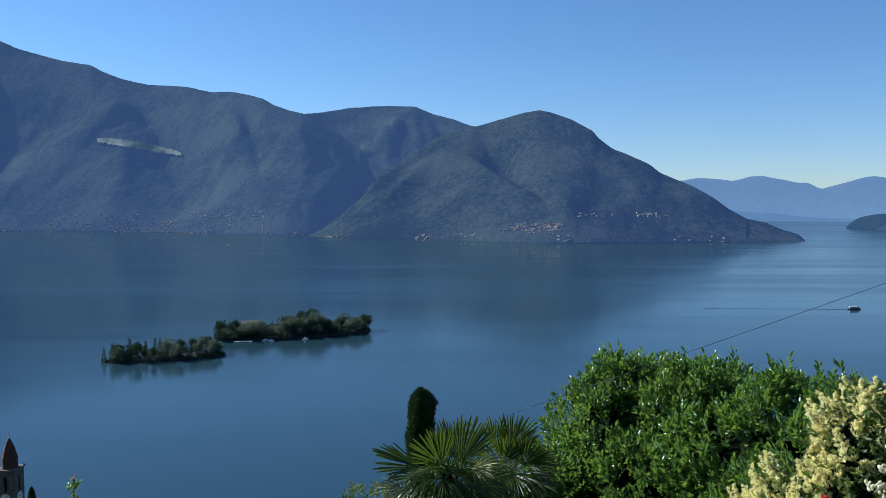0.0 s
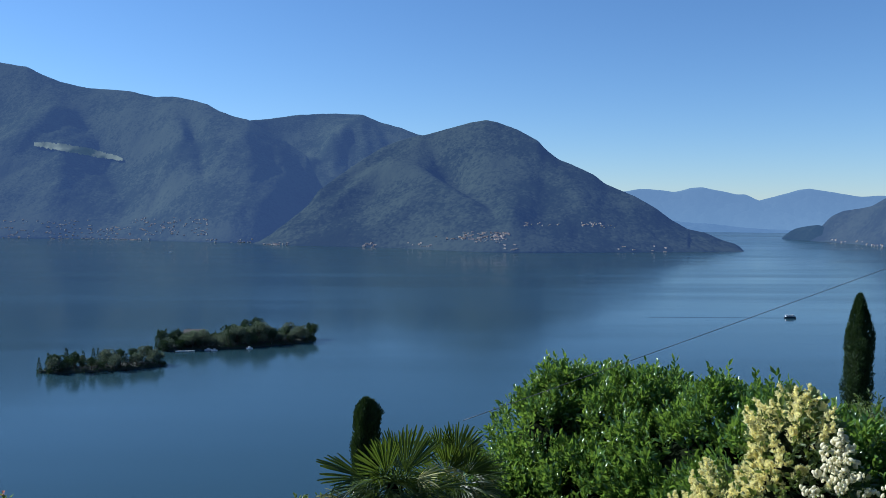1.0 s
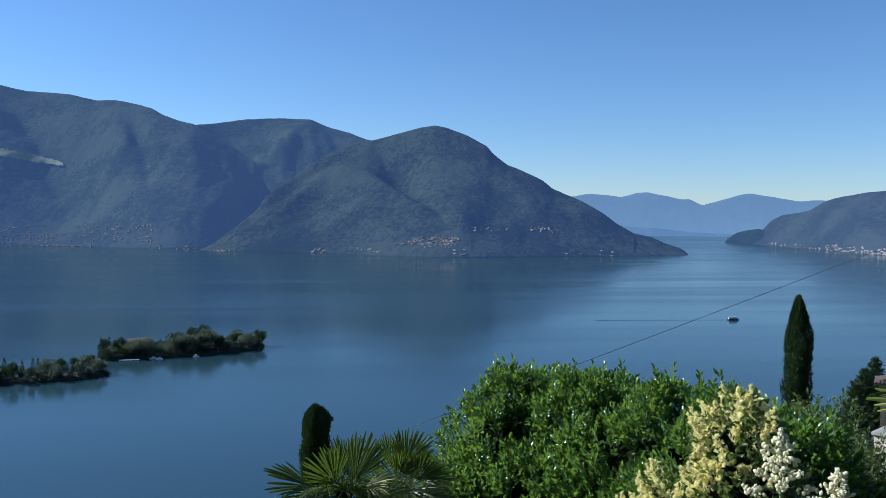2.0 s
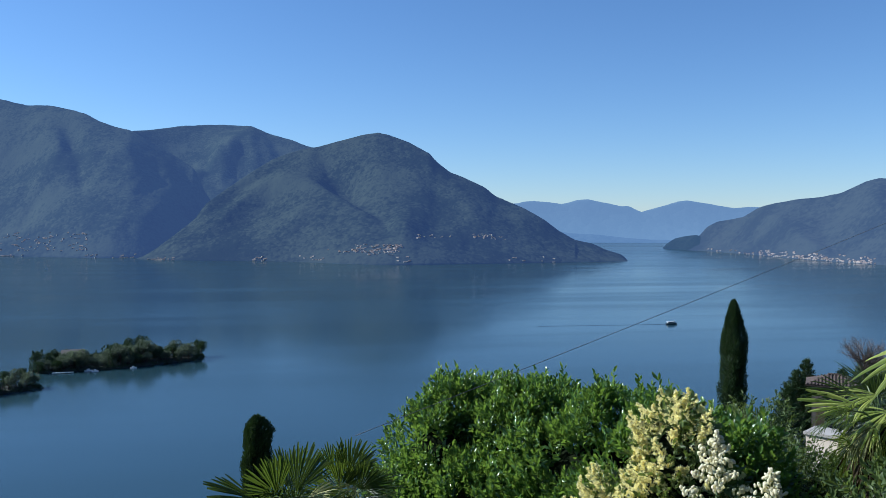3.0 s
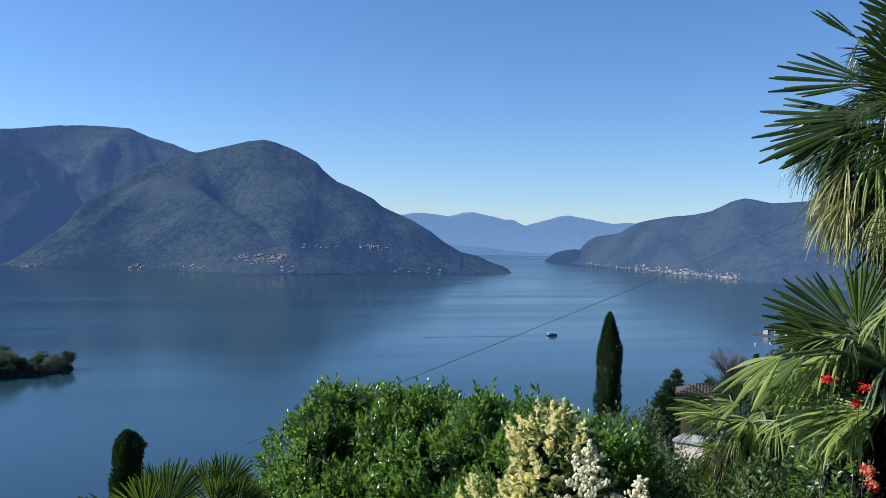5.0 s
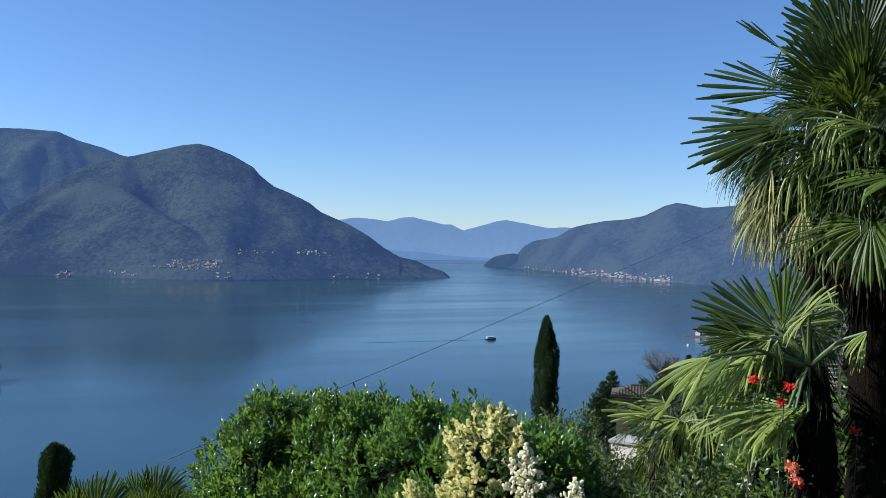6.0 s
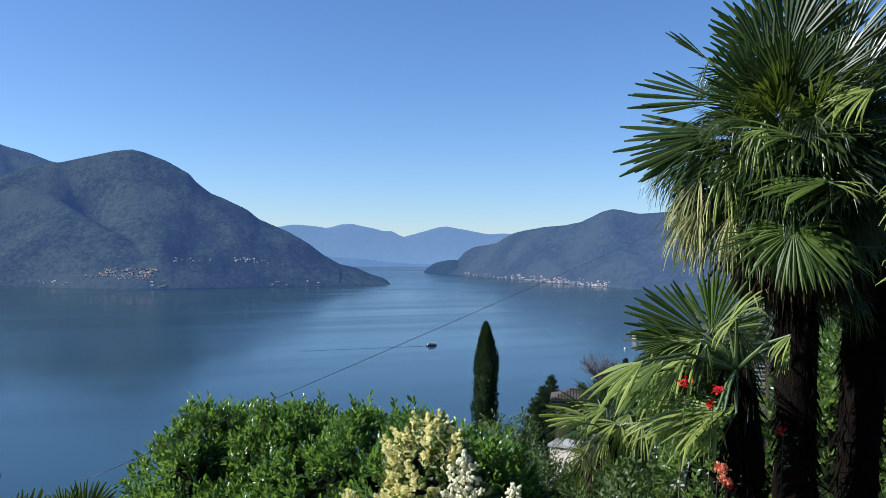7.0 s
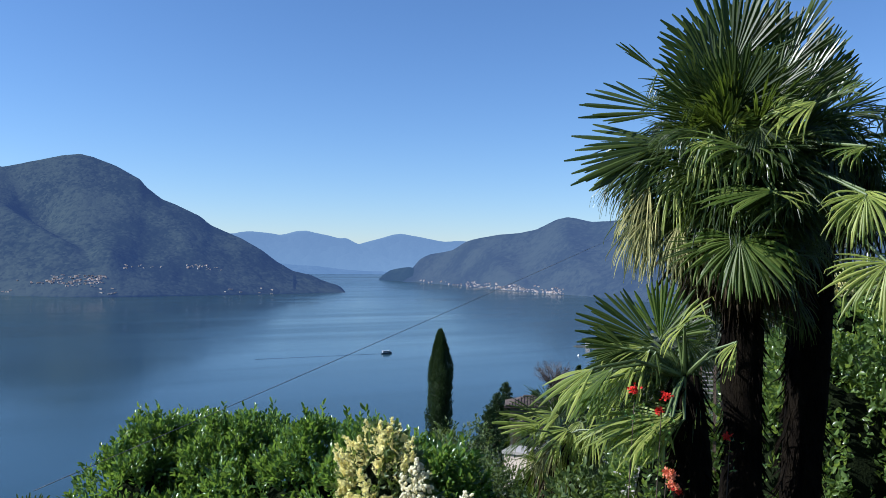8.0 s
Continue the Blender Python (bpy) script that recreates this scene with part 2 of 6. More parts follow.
def tube(points, radii, sides=7):
    """Verts and faces of a tapered tube through the points."""
    pts = [Vector(p) for p in points]
    vs, fs = [], []
    for i, p in enumerate(pts):
        d = (pts[min(i + 1, len(pts) - 1)] - pts[max(i - 1, 0)]).normalized()
        u = d.orthogonal().normalized() if abs(d.z) > 0.95 else d.cross(Vector((0, 0, 1))).normalized()
        w = d.cross(u)
        for k in range(sides):
            a = 2 * math.pi * k / sides
            vs.append(p + (u * math.cos(a) + w * math.sin(a)) * radii[i])
    for i in range(len(pts) - 1):
        for k in range(sides):
            a, b = i * sides + k, i * sides + (k + 1) % sides
            fs.append((a, b, b + sides, a + sides))
    fs.append(tuple(range(sides - 1, -1, -1)))
    fs.append(tuple(range(len(vs) - sides, len(vs))))
    return vs, fs


def unit(a):
    return a / np.maximum(np.linalg.norm(a, axis=-1, keepdims=True), 1e-9)


def leaf_mesh(name, at, along, length, width, material, parent=None, label="", fold=0.25, spin=None, curl=0.0, broad=False):
    """Many folded leaves in one mesh: 4 or 8 triangles each, from at, along the given ways."""
    n = len(at)
    a = unit(along)
    ref = unit(rng.normal(size=(n, 3))) if spin is None else spin
    b = unit(np.cross(a, ref))
    c = np.cross(a, b)
    length, width = np.broadcast_to(length, n)[:, None], np.broadcast_to(width, n)[:, None]
    tip = at + a * length - c * length * curl
    mid = at + a * length * (0.34 if broad else 0.52) + c * length * curl * 0.2
    lft = mid + b * width * 0.5 + c * width * fold
    rgt = mid - b * width * 0.5 + c * width * fold
    if broad:
        far = at + a * length * 0.74 - c * length * curl * 0.2
        lf2 = far + b * width * 0.44 + c * width * fold * 0.8
        rg2 = far - b * width * 0.44 + c * width * fold * 0.8
        v = np.stack([at, mid, lft, far, lf2, tip, rgt, rg2], 1).reshape(-1, 3)
        f = np.array([[0, 1, 2], [2, 1, 3], [2, 3, 4], [4, 3, 5], [0, 6, 1], [6, 7, 1], [7, 3, 1], [7, 5, 3]])
    else:
        v = np.stack([at, mid, lft, tip, rgt], 1).reshape(-1, 3)
        f = np.array([[0, 1, 2], [2, 1, 3], [0, 4, 1], [4, 3, 1]])
    f = (f[None] + (8 if broad else 5) * np.arange(n)[:, None, None]).reshape(-1, 3)
    me = bpy.data.meshes.new(name)
    me.vertices.add(len(v))
    me.vertices.foreach_set("co", v.ravel())
    me.loops.add(f.size)
    me.loops.foreach_set("vertex_index", f.ravel())
    me.polygons.add(len(f))
    me.polygons.foreach_set("loop_start", np.arange(0, f.size, 3))
    me.polygons.foreach_set("loop_total", np.full(len(f), 3))
    me.update(calc_edges=True)
    me.materials.append(material)
    ob = new(name, me)
    if parent:
        ob.parent = parent
    if label:
        ob["label"] = label
    ob["kind"] = "stuff"
    return ob


def lumpy(center, radii, seed, amp=0.2, sub=3, freq=1.2):
    """A noisy closed form, the dense inside of a shrub or tree."""
    bm = bmesh.new()
    bmesh.ops.create_icosphere(bm, subdivisions=sub, radius=1.0)
    for v in bm.verts:
        k = 1 + amp * noise.fractal(v.co * freq + Vector((seed * 3.1, seed, 0)), 1.0, 2.0, 3)
        v.co = Vector([center[i] + v.co[i] * radii[i] * k for i in range(3)])
    return bm


def table(pairs, x):
    return np.interp(x, [p[0] for p in pairs], [p[1] for p in pairs])


# ---- the distance: lake, slopes and ranges ----
class Slope:
    """A mountain side: over each bearing (degrees from +y) the shore's distance and the skyline's height angle."""

    def __init__(self, sky_line, shore, steep, limit, seed, relief=0.2, lumps=1.0, bow=0.9, floor_depth=60.0, spurs=(), trees=0.0011):
        self.sky_line, self.shore, self.steep, self.limit = sky_line, shore, steep, limit
        self.seed, self.relief, self.lumps, self.bow, self.floor_depth, self.trees = seed, relief, lumps, bow, floor_depth, trees
        self.lines, self.known = spurs, {}

    def column(self, az):
        """Skyline, smoothed skyline and shore distance of one bearing."""
        if az not in self.known:
            a = np.array((-2.4, -1.8, -1.2, -0.6, 0, 0.6, 1.2, 1.8, 2.4)) + az
            self.known[az] = (float(np.mean(table(self.sky_line, az + np.array((-0.1, 0, 0.1))))), float(np.mean(table(self.sky_line, a))), float(np.mean(table(self.shore, a))))
        return self.known[az]

    def spur(self, az, k):
        """Crests and ravines: how much each of them lifts or cuts the slope here."""
        total = 0.0
        for amp, wide, line in self.lines:
            near = 1e9
            for (a0, s0), (a1, s1) in zip(line, line[1:]):
                da, ds = (a1 - a0) / 8, s1 - s0
                x, y = (az - a0) / 8, k - s0
                t = max(0.0, min(1.0, (x * da + y * ds) / (da * da + ds * ds)))
                near = min(near, (x - t * da) ** 2 + (y - t * ds) ** 2)
            off = math.sqrt(near * 64 + 0.16)
            if off < 5 * wide:
                total += 2.0 * amp * math.exp(-off / wide)
        return total

    def place(self, az, s):
        crest, broad, r0 = self.column(az)
        e0 = -DROP / r0
        k = min(s, 1.0)
        e1 = broad + (crest - broad) * k ** 1.6 if broad > e0 + 0.03 else crest
        rise = max(e1 - e0, 0.0)
        depth = min(max(broad - e0, 0.0) * r0 / (self.steep - min(broad, 0.2)) + self.floor_depth, self.limit - r0)
        r = r0 + depth * s
        u = radians(az) * r
        size = 330 * self.lumps
        bend = 0.45 * noise.noise(Vector((u / 700, r / 700, self.seed)))
        fold = 0.0
        for octave, amp in ((1, 1.0), (2.3, 0.42), (5.1, 0.20)):
            fold += amp * (abs(noise.noise(Vector(((u / size + bend) * octave, r / size * 0.42 * octave + self.seed * 3.7, self.seed)))) - 0.25)
        window = min(1.0, 5.0 * k) * min(1.0, 3.2 * (1 - k))
        flat = min(1.0, 0.09 / max(rise, 0.01))
        p = k ** self.bow + (self.relief * fold * flat + (self.spur(az, k) if self.lines else 0.0)) * window
        e = e0 + rise * max(p, 0.0)
        e += self.trees * noise.fractal(Vector((u / 46, r / 60, self.seed)), 0.8, 2.1, 3) * min(1, 6 * k) * min(1, rise * 40) * min(1.0, 0.35 + 2 * (1 - k))
        if s > 1:
            e = crest - (s - 1) * 0.25
        a = radians(az)
        return Vector((r * math.sin(a), r * math.cos(a), EYE + r * e))

    def build(self, name, az0, az1, na, ns, material, label):
        vs, fs = [], []
        steps = [1.12 * j / (ns - 1) for j in range(ns)]
        steps[0] = 0.0
        for i in range(na):
            az = az0 + (az1 - az0) * i / (na - 1)
            first = self.place(az, 0.0)
            vs.append(first + Vector((0, 0, -25)))
            vs.extend(self.place(az, s) for s in steps)
        n = ns + 1
        for i in range(na - 1):
            for j in range(n - 1):
                a = i * n + j
                fs.append((a, a + n, a + n + 1, a + 1))
        ob = mesh_ob(name, vs, fs, material, smooth=True)
        return tagged(ob, label, "mountain", kind="structure")


SHORE = [(-60, 3900), (-35, 3420), (-28, 3200), (-24, 3000), (-18.2, 2870), (-12.8, 2550), (-7.1, 2290), (0.6, 2160), (4.5, 1975), (8.4, 1930), (15.8, 2040), (20, 2120), (22.75, 2195), (23.6, 2230)]
MASSIF_CRESTS = [
    (0.085, 1.1, ((-21.02, 0.76), (-23.21, 0.54), (-24.86, 0.40), (-26.47, 0.25), (-28.03, 0.13))),
    (0.06, 1.4, ((-15.6, 0.99), (-14.36, 0.81), (-13.65, 0.62), (-15.13, 0.42))),
    (0.045, 1.4, ((-10.86, 0.94), (-9.75, 0.77), (-9.08, 0.56), (-9.59, 0.31), (-10.74, 0.10))),
    (0.05, 0.8, ((-20.91, 0.45), (-21.11, 0.26), (-21.99, 0.07))),
    (0.05, 0.7, ((-7.48, 0.85), (-6.8, 0.6), (-7.69, 0.4), (-8.85, 0.15)))]
MASSIF_RAVINES = [
    (-0.09, 1.6, ((-24.12, 0.80), (-26.07, 0.57), (-27.96, 0.39))),
    (-0.06, 0.8, ((-20.15, 0.87), (-18.98, 0.73), (-18.13, 0.58), (-15.66, 0.49), (-15.32, 0.33))),
    (-0.07, 0.5, ((-13.08, 0.83), (-12.66, 0.66), (-12.45, 0.50))),
    (-0.06, 1.0, ((-18.15, 0.47), (-17.12, 0.28), (-17.5, 0.12)))]
massif = Slope([(-60, 0.19), (-40, 0.2), (-32, 0.186), (-27.78, 0.1726), (-26.88, 0.1663), (-25.96, 0.1622), (-24.4, 0.1564), (-22.78, 0.1535), (-21.97, 0.1463), (-20.81, 0.1394), (-19.28, 0.1351), (-17.01, 0.1349), (-15.52, 0.1295), (-14.15, 0.131), (-12.69, 0.1266), (-12.14, 0.1236), (-11.41, 0.1167), (-10.48, 0.1111), (-9.54, 0.1081), (-7.09, 0.0835), (-5.57, 0.0657), (-5, 0.0422), (-4.2, 0.02), (-3, -0.02)],
               [(-60, 3900), (-35, 3420), (-28, 3200), (-24, 3000), (-18.2, 2870), (-12.8, 2560), (-10.5, 2490), (-9, 2500), (-7.5, 2550), (-6, 2630), (-3, 2800)], 0.62, 4700, 1.0, 0.10, 1.2,
               spurs=MASSIF_CRESTS + MASSIF_RAVINES)
middle_hill = Slope([(-13, 0.085), (-9.54, 0.1081), (-8.22, 0.1105), (-6.32, 0.1163), (-4.01, 0.1187), (-1.89, 0.1176), (-0.54, 0.1083), (0.62, 0.1036), (1.78, 0.0962), (2.55, 0.0935), (6, 0.07), (9, 0.04)],
                    [(-13, 3300), (9, 3300)], 0.5, 4850, 2.0, 0.16, 1.3,
                    spurs=[(0.10, 1.2, ((-1.9, 0.95), (-3.6, 0.7), (-5.0, 0.55))), (-0.08, 0.8, ((-8.4, 0.95), (-6.4, 0.75), (-5.0, 0.6)))])
PEAK_HILL_CRESTS = [
    (0.07, 0.6, ((-4.61, 1.00), (-2.48, 1.00), (-0.54, 0.98), (1.78, 0.97))),
    (0.06, 0.7, ((-3.65, 0.59), (-1.71, 0.73), (0.23, 0.80), (1.98, 0.90))),
    (0.09, 0.8, ((0.23, 0.67), (3.34, 0.52), (5.66, 0.36), (8.35, 0.24))),
    (0.05, 1.2, ((10.58, 0.95), (12.46, 0.77), (13.59, 0.42))),
    (0.05, 1.0, ((1.79, 0.40), (0.62, 0.26), (-0.94, 0.14)))]
PEAK_HILL_RAVINES = [
    (-0.05, 0.5, ((-4.04, 0.81), (-2.09, 0.88), (0.23, 0.89))),
    (-0.1, 0.55, ((2.55, 0.97), (3.33, 0.79), (4.68, 0.66))),
    (-0.1, 0.8, ((3.72, 0.60), (5.66, 0.44), (7.01, 0.30))),
    (-0.04, 0.5, ((10.21, 0.72), (10.98, 0.57), (10.62, 0.36))),
    (-0.05, 0.8, ((-0.93, 0.55), (-3.27, 0.41), (-5.59, 0.37)))]
peak_hill = Slope([(-9.5, -0.038), (-8.8, -0.034), (-8.09, -0.0265), (-6.74, -0.0083), (-5.58, 0.0085), (-4.81, 0.0274), (-3.26, 0.047), (-1.71, 0.066), (-0.54, 0.0788), (0.62, 0.0868), (1.78, 0.0928), (2.55, 0.0948), (3.71, 0.1007), (4.67, 0.1053), (5.63, 0.1098), (6.58, 0.1123), (7.23, 0.1101), (7.92, 0.106), (8.68, 0.1011), (9.44, 0.0936), (10.12, 0.0875), (10.57, 0.0781), (11.51, 0.0653), (12.44, 0.0592), (13.92, 0.047), (14.66, 0.0364), (15.93, 0.0271), (16.65, 0.0218), (17.98, 0.0082), (18.97, -0.0047), (20.02, -0.0155), (21.22, -0.0198), (22.07, -0.0267), (23.07, -0.0321), (23.4, -0.0358), (23.54, -0.0395), (23.7, -0.0408)],
                  SHORE, 0.50, 4300, 3.0, 0.09, 1.0,
                  spurs=PEAK_HILL_CRESTS + PEAK_HILL_RAVINES)
right_hill = Slope([(27.4, -0.03), (27.8, -0.0163), (28.27, -0.0081), (28.65, 0.0002), (29.35, 0.0064), (30.9, 0.0114), (31.48, 0.0183), (31.86, 0.0224), (32.83, 0.0272), (33.98, 0.0307), (35.51, 0.0336), (36.65, 0.0377), (37.4, 0.0444), (37.96, 0.0498), (38.71, 0.0531), (39.46, 0.0511), (40.39, 0.0471), (46, 0.055), (54, 0.075), (70, 0.1)],
                   [(27.4, 3420), (28.55, 3260), (32.45, 2680), (36, 2355), (39.8, 2190), (48, 1700), (70, 1300)], 0.45, 4700, 4.0, 0.07, 1.3,
                   spurs=[(0.08, 0.8, ((31.6, 0.9), (33.4, 0.5), (34.6, 0.15))), (-0.08, 0.9, ((36.2, 0.8), (35.6, 0.45), (36.4, 0.15))), (0.07, 1.0, ((38.4, 0.9), (38.8, 0.5), (40.0, 0.15)))])
headland_nose = Slope([(25.86, -0.0248), (26.05, -0.02), (26.63, -0.0131), (27.41, -0.0096), (28.03, -0.0088), (28.66, -0.0134), (29.36, -0.0215), (29.9, -0.0285)],
                      [(25.8, 3640), (27.8, 3300), (29.9, 3040)], 0.30, 4300, 7.0, 0.10, 0.5, floor_depth=30.0)
range_left = Slope([(5, 0.02), (12, 0.025), (15.03, 0.0279), (16.18, 0.029), (16.54, 0.0309), (17.18, 0.0321), (18.41, 0.03), (19.11, 0.0279), (19.63, 0.0297), (20.14, 0.0328), (20.92, 0.0339), (21.5, 0.0313), (22.5, 0.0279), (23, 0.0253), (23.66, 0.0252), (24.15, 0.0202), (24.54, 0.0177), (28, 0.004), (33, -0.012)],
                   [(5, 4880), (33, 4880)], 0.9, 4985, 5.0, 0.05, 3.0, trees=0.0006)
range_right = Slope([(18, -0.01), (21, 0.004), (24.47, 0.0185), (25.64, 0.0241), (26.8, 0.0305), (27.39, 0.0319), (28.17, 0.0293), (29.53, 0.0248), (30.31, 0.0222), (31.09, 0.0236), (31.86, 0.0231), (34, 0.021), (42, 0.03)],
                    [(18, 4915), (42, 4915)], 0.9, 4995, 6.0, 0.05, 3.0, trees=0.0006)
range_low = Slope([(12, 0.004), (18.32, 0.0025), (19.27, -0.0021), (20.81, -0.0045), (21.97, -0.007), (23.52, -0.0115), (25, -0.0135), (27.5, -0.0142), (30, -0.014)],
                  [(12, 4700), (21, 4760), (30, 4850)], 0.5, 4960, 8.0, 0.08, 1.5, trees=0.0008)
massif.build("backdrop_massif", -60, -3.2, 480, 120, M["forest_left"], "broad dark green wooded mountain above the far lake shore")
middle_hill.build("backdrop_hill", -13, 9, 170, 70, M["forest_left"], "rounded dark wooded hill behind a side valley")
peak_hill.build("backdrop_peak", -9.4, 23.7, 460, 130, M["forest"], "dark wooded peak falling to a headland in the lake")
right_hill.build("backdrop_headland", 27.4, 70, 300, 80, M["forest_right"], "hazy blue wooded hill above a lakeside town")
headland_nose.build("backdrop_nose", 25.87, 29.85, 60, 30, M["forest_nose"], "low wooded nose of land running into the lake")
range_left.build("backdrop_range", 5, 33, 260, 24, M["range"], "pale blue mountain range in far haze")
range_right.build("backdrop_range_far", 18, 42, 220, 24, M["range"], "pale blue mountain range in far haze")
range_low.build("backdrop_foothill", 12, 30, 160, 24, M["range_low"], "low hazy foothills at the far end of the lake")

lake = mesh_ob("water", [(-9000, -2500, LAKE), (9000, -2500, LAKE), (9000, 9000, LAKE), (-9000, 9000, LAKE)], [(0, 1, 2, 3)], M["water"])
tagged(lake, "calm deep blue lake with faint streaks", "lake", kind="structure")


# ---- own hillside ----
def shore_y(x):
    return 190 + 0.79 * 40 * math.log1p(math.exp(min((x - 20) / 40, 20))) + 6 * noise.noise(Vector((x * 0.02, 0, 0)))


def hill_z(x, y):
    right = max(0.0, min(1.0, x / 40))
    d = (shore_y(x) - y) * (1.0 - 0.24 * right)
    z = LAKE + (0.45 - 0.07 * right) * d + 2.0 * noise.noise(Vector((x * 0.03, y * 0.03, 2)))
    near = math.hypot(x, y)
    slope = -0.62 * max(0.0, near - 2.2)
    k = max(0.0, min(1.0, (near - 8) / 25))
    return slope * (1 - k) + z * k


def build_hill():
    xs = np.concatenate([np.linspace(-500, -40, 40)[:-1], np.linspace(-40, 60, 90)[:-1], np.linspace(60, 900, 90)])
    ys = np.concatenate([np.linspace(-200, -20, 20)[:-1], np.linspace(-20, 60, 80)[:-1], np.linspace(60, 1100, 110)])
    vs = [(x, y, max(hill_z(x, y), LAKE - 6)) for x in xs for y in ys]
    n = len(ys)
    fs = [(i * n + j, i * n + n + j, i * n + n + j + 1, i * n + j + 1) for i in range(len(xs) - 1) for j in range(n - 1)
          if max(vs[i * n + j][2], vs[i * n + n + j + 1][2]) > LAKE - 5.9]
    return tagged(mesh_ob("ground", vs, fs, M["soil"], smooth=True), "steep green garden slope falling to the lake", "hillside", kind="structure")


build_hill()

# ---- plants: builders ----
def ball_points(n):
    return unit(rng.normal(size=(n, 3)))


def blob_shell(blobs, n, depth=0.12, low=-0.55):
    """Points on the outside of a union of rounded masses, with their normals."""
    vol = np.array([b[3] * b[4] for b in blobs])
    pick = rng.choice(len(blobs), size=n * 3, p=vol / vol.sum())
    d = ball_points(n * 3)
    c = np.array([b[:3] for b in blobs])[pick]
    r = np.array([(b[3], b[3], b[4]) for b in blobs])[pick]
    wob = np.array([noise.noise(Vector(v * 2.2) + Vector((k * 5.0, 0, 0))) for v, k in zip(d, pick)])
    p = c + d * r * (1 + 0.22 * wob[:, None] - depth * rng.random((n * 3, 1)) ** 2)
    ok = d[:, 2] > low
    for k, b in enumerate(blobs):
        q = (p - np.array(b[:3])) / np.array((b[3], b[3], b[4]))
        ok &= ~((np.linalg.norm(q, axis=1) < 0.78) & (pick != k))
    idx = np.flatnonzero(ok)[:n]
    return p[idx], unit(d[idx] / r[idx])


def shoots(p, nrm, per, length, up=0.7, jitter=0.5):
    """Leaf places and ways: each shoot is a short twig with leaves all round it."""
    n = len(p)
    way = unit(nrm + np.array((0, 0, up)) + jitter * rng.normal(size=(n, 3)))
    at, along = [], []
    for k in range(per):
        t = (k + rng.random((n, 1))) / per
        side = unit(np.cross(way, unit(rng.normal(size=(n, 3)))))
        at.append(p + way * length * t)
        along.append(unit(way * (0.45 + 0.75 * t) + side * 0.7))
    return np.concatenate(at), np.concatenate(along)


def shrub(name, blobs, count, per, leaf, material, label, category, core=0.8, up=0.7, shoot=0.22, group="", inner="laurel_shade", wide=0.42, twigs=6, holes=0.0, tall=0):
    """A leafy shrub: stems, near-black cores that paint the shade inside, and shoots of separate leaves."""
    x0, y0 = float(np.mean([b[0] for b in blobs])), float(np.mean([b[1] for b in blobs]))
    z0 = hill_z(x0, y0)
    top = thing(name, pose(x0, y0, z0), label, category, group)
    off = np.array((x0, y0, z0))
    for k in range(twigs):
        b = blobs[k % len(blobs)]
        e = np.array(b[:3]) - off + rng.normal(size=3) * 0.25
        s = rng.normal(size=3) * np.array((0.15, 0.15, 0))
        vs, fs = tube([s, s * 0.5 + e * 0.5 + rng.normal(size=3) * 0.08, e], [0.05, 0.035, 0.015], 6)
        mesh_ob("stem", vs, fs, M["bark"], top, smooth=True)
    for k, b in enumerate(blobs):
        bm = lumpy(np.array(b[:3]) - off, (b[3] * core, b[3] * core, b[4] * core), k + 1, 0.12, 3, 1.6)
        part("dark_core", bm, M[inner], top)
    p, nrm = blob_shell(blobs, int(count * (1 + holes)))
    if holes:
        gap = np.array([noise.noise(Vector(v) * 0.95) + 0.9 * noise.noise(Vector(v) * 2.4) for v in p])
        p = p + nrm * (0.34 * np.clip(gap, -0.8, 0.7))[:, None]
        keep = (gap > np.quantile(gap, holes * 0.8)) | (nrm[:, 2] > 0.75) | (rng.random(len(p)) < 0.15)
        p, nrm = p[keep], nrm[keep]
    at, along = shoots(p - off, nrm, per, shoot, up)
    if tall:
        crest = np.flatnonzero(nrm[:, 2] > 0.55)
        crest = rng.choice(crest, size=min(tall, len(crest)), replace=False)
        at2, along2 = shoots(p[crest] - off, np.zeros((len(crest), 3)), 15, 0.42, 1.0, 0.16)
        at, along = np.concatenate([at, at2]), np.concatenate([along, along2])
    size = leaf * (0.75 + 0.5 * rng.random(len(at)))
    leaf_mesh("leaves", at, along, size, size * wide, M[material], top, curl=0.12, broad=True)
    return top


# ---- palms ----
STEPS = [0.03, 0.2, 0.4, 0.55, 0.7, 0.82, 0.92, 1.0]
DOWN = Vector((0, 0, -1))
KINDS = {"green": "palm", "lit": "palm_sunlit", "strand": "palm_dry_sunlit", "half_lit": "palm_half_lit"}


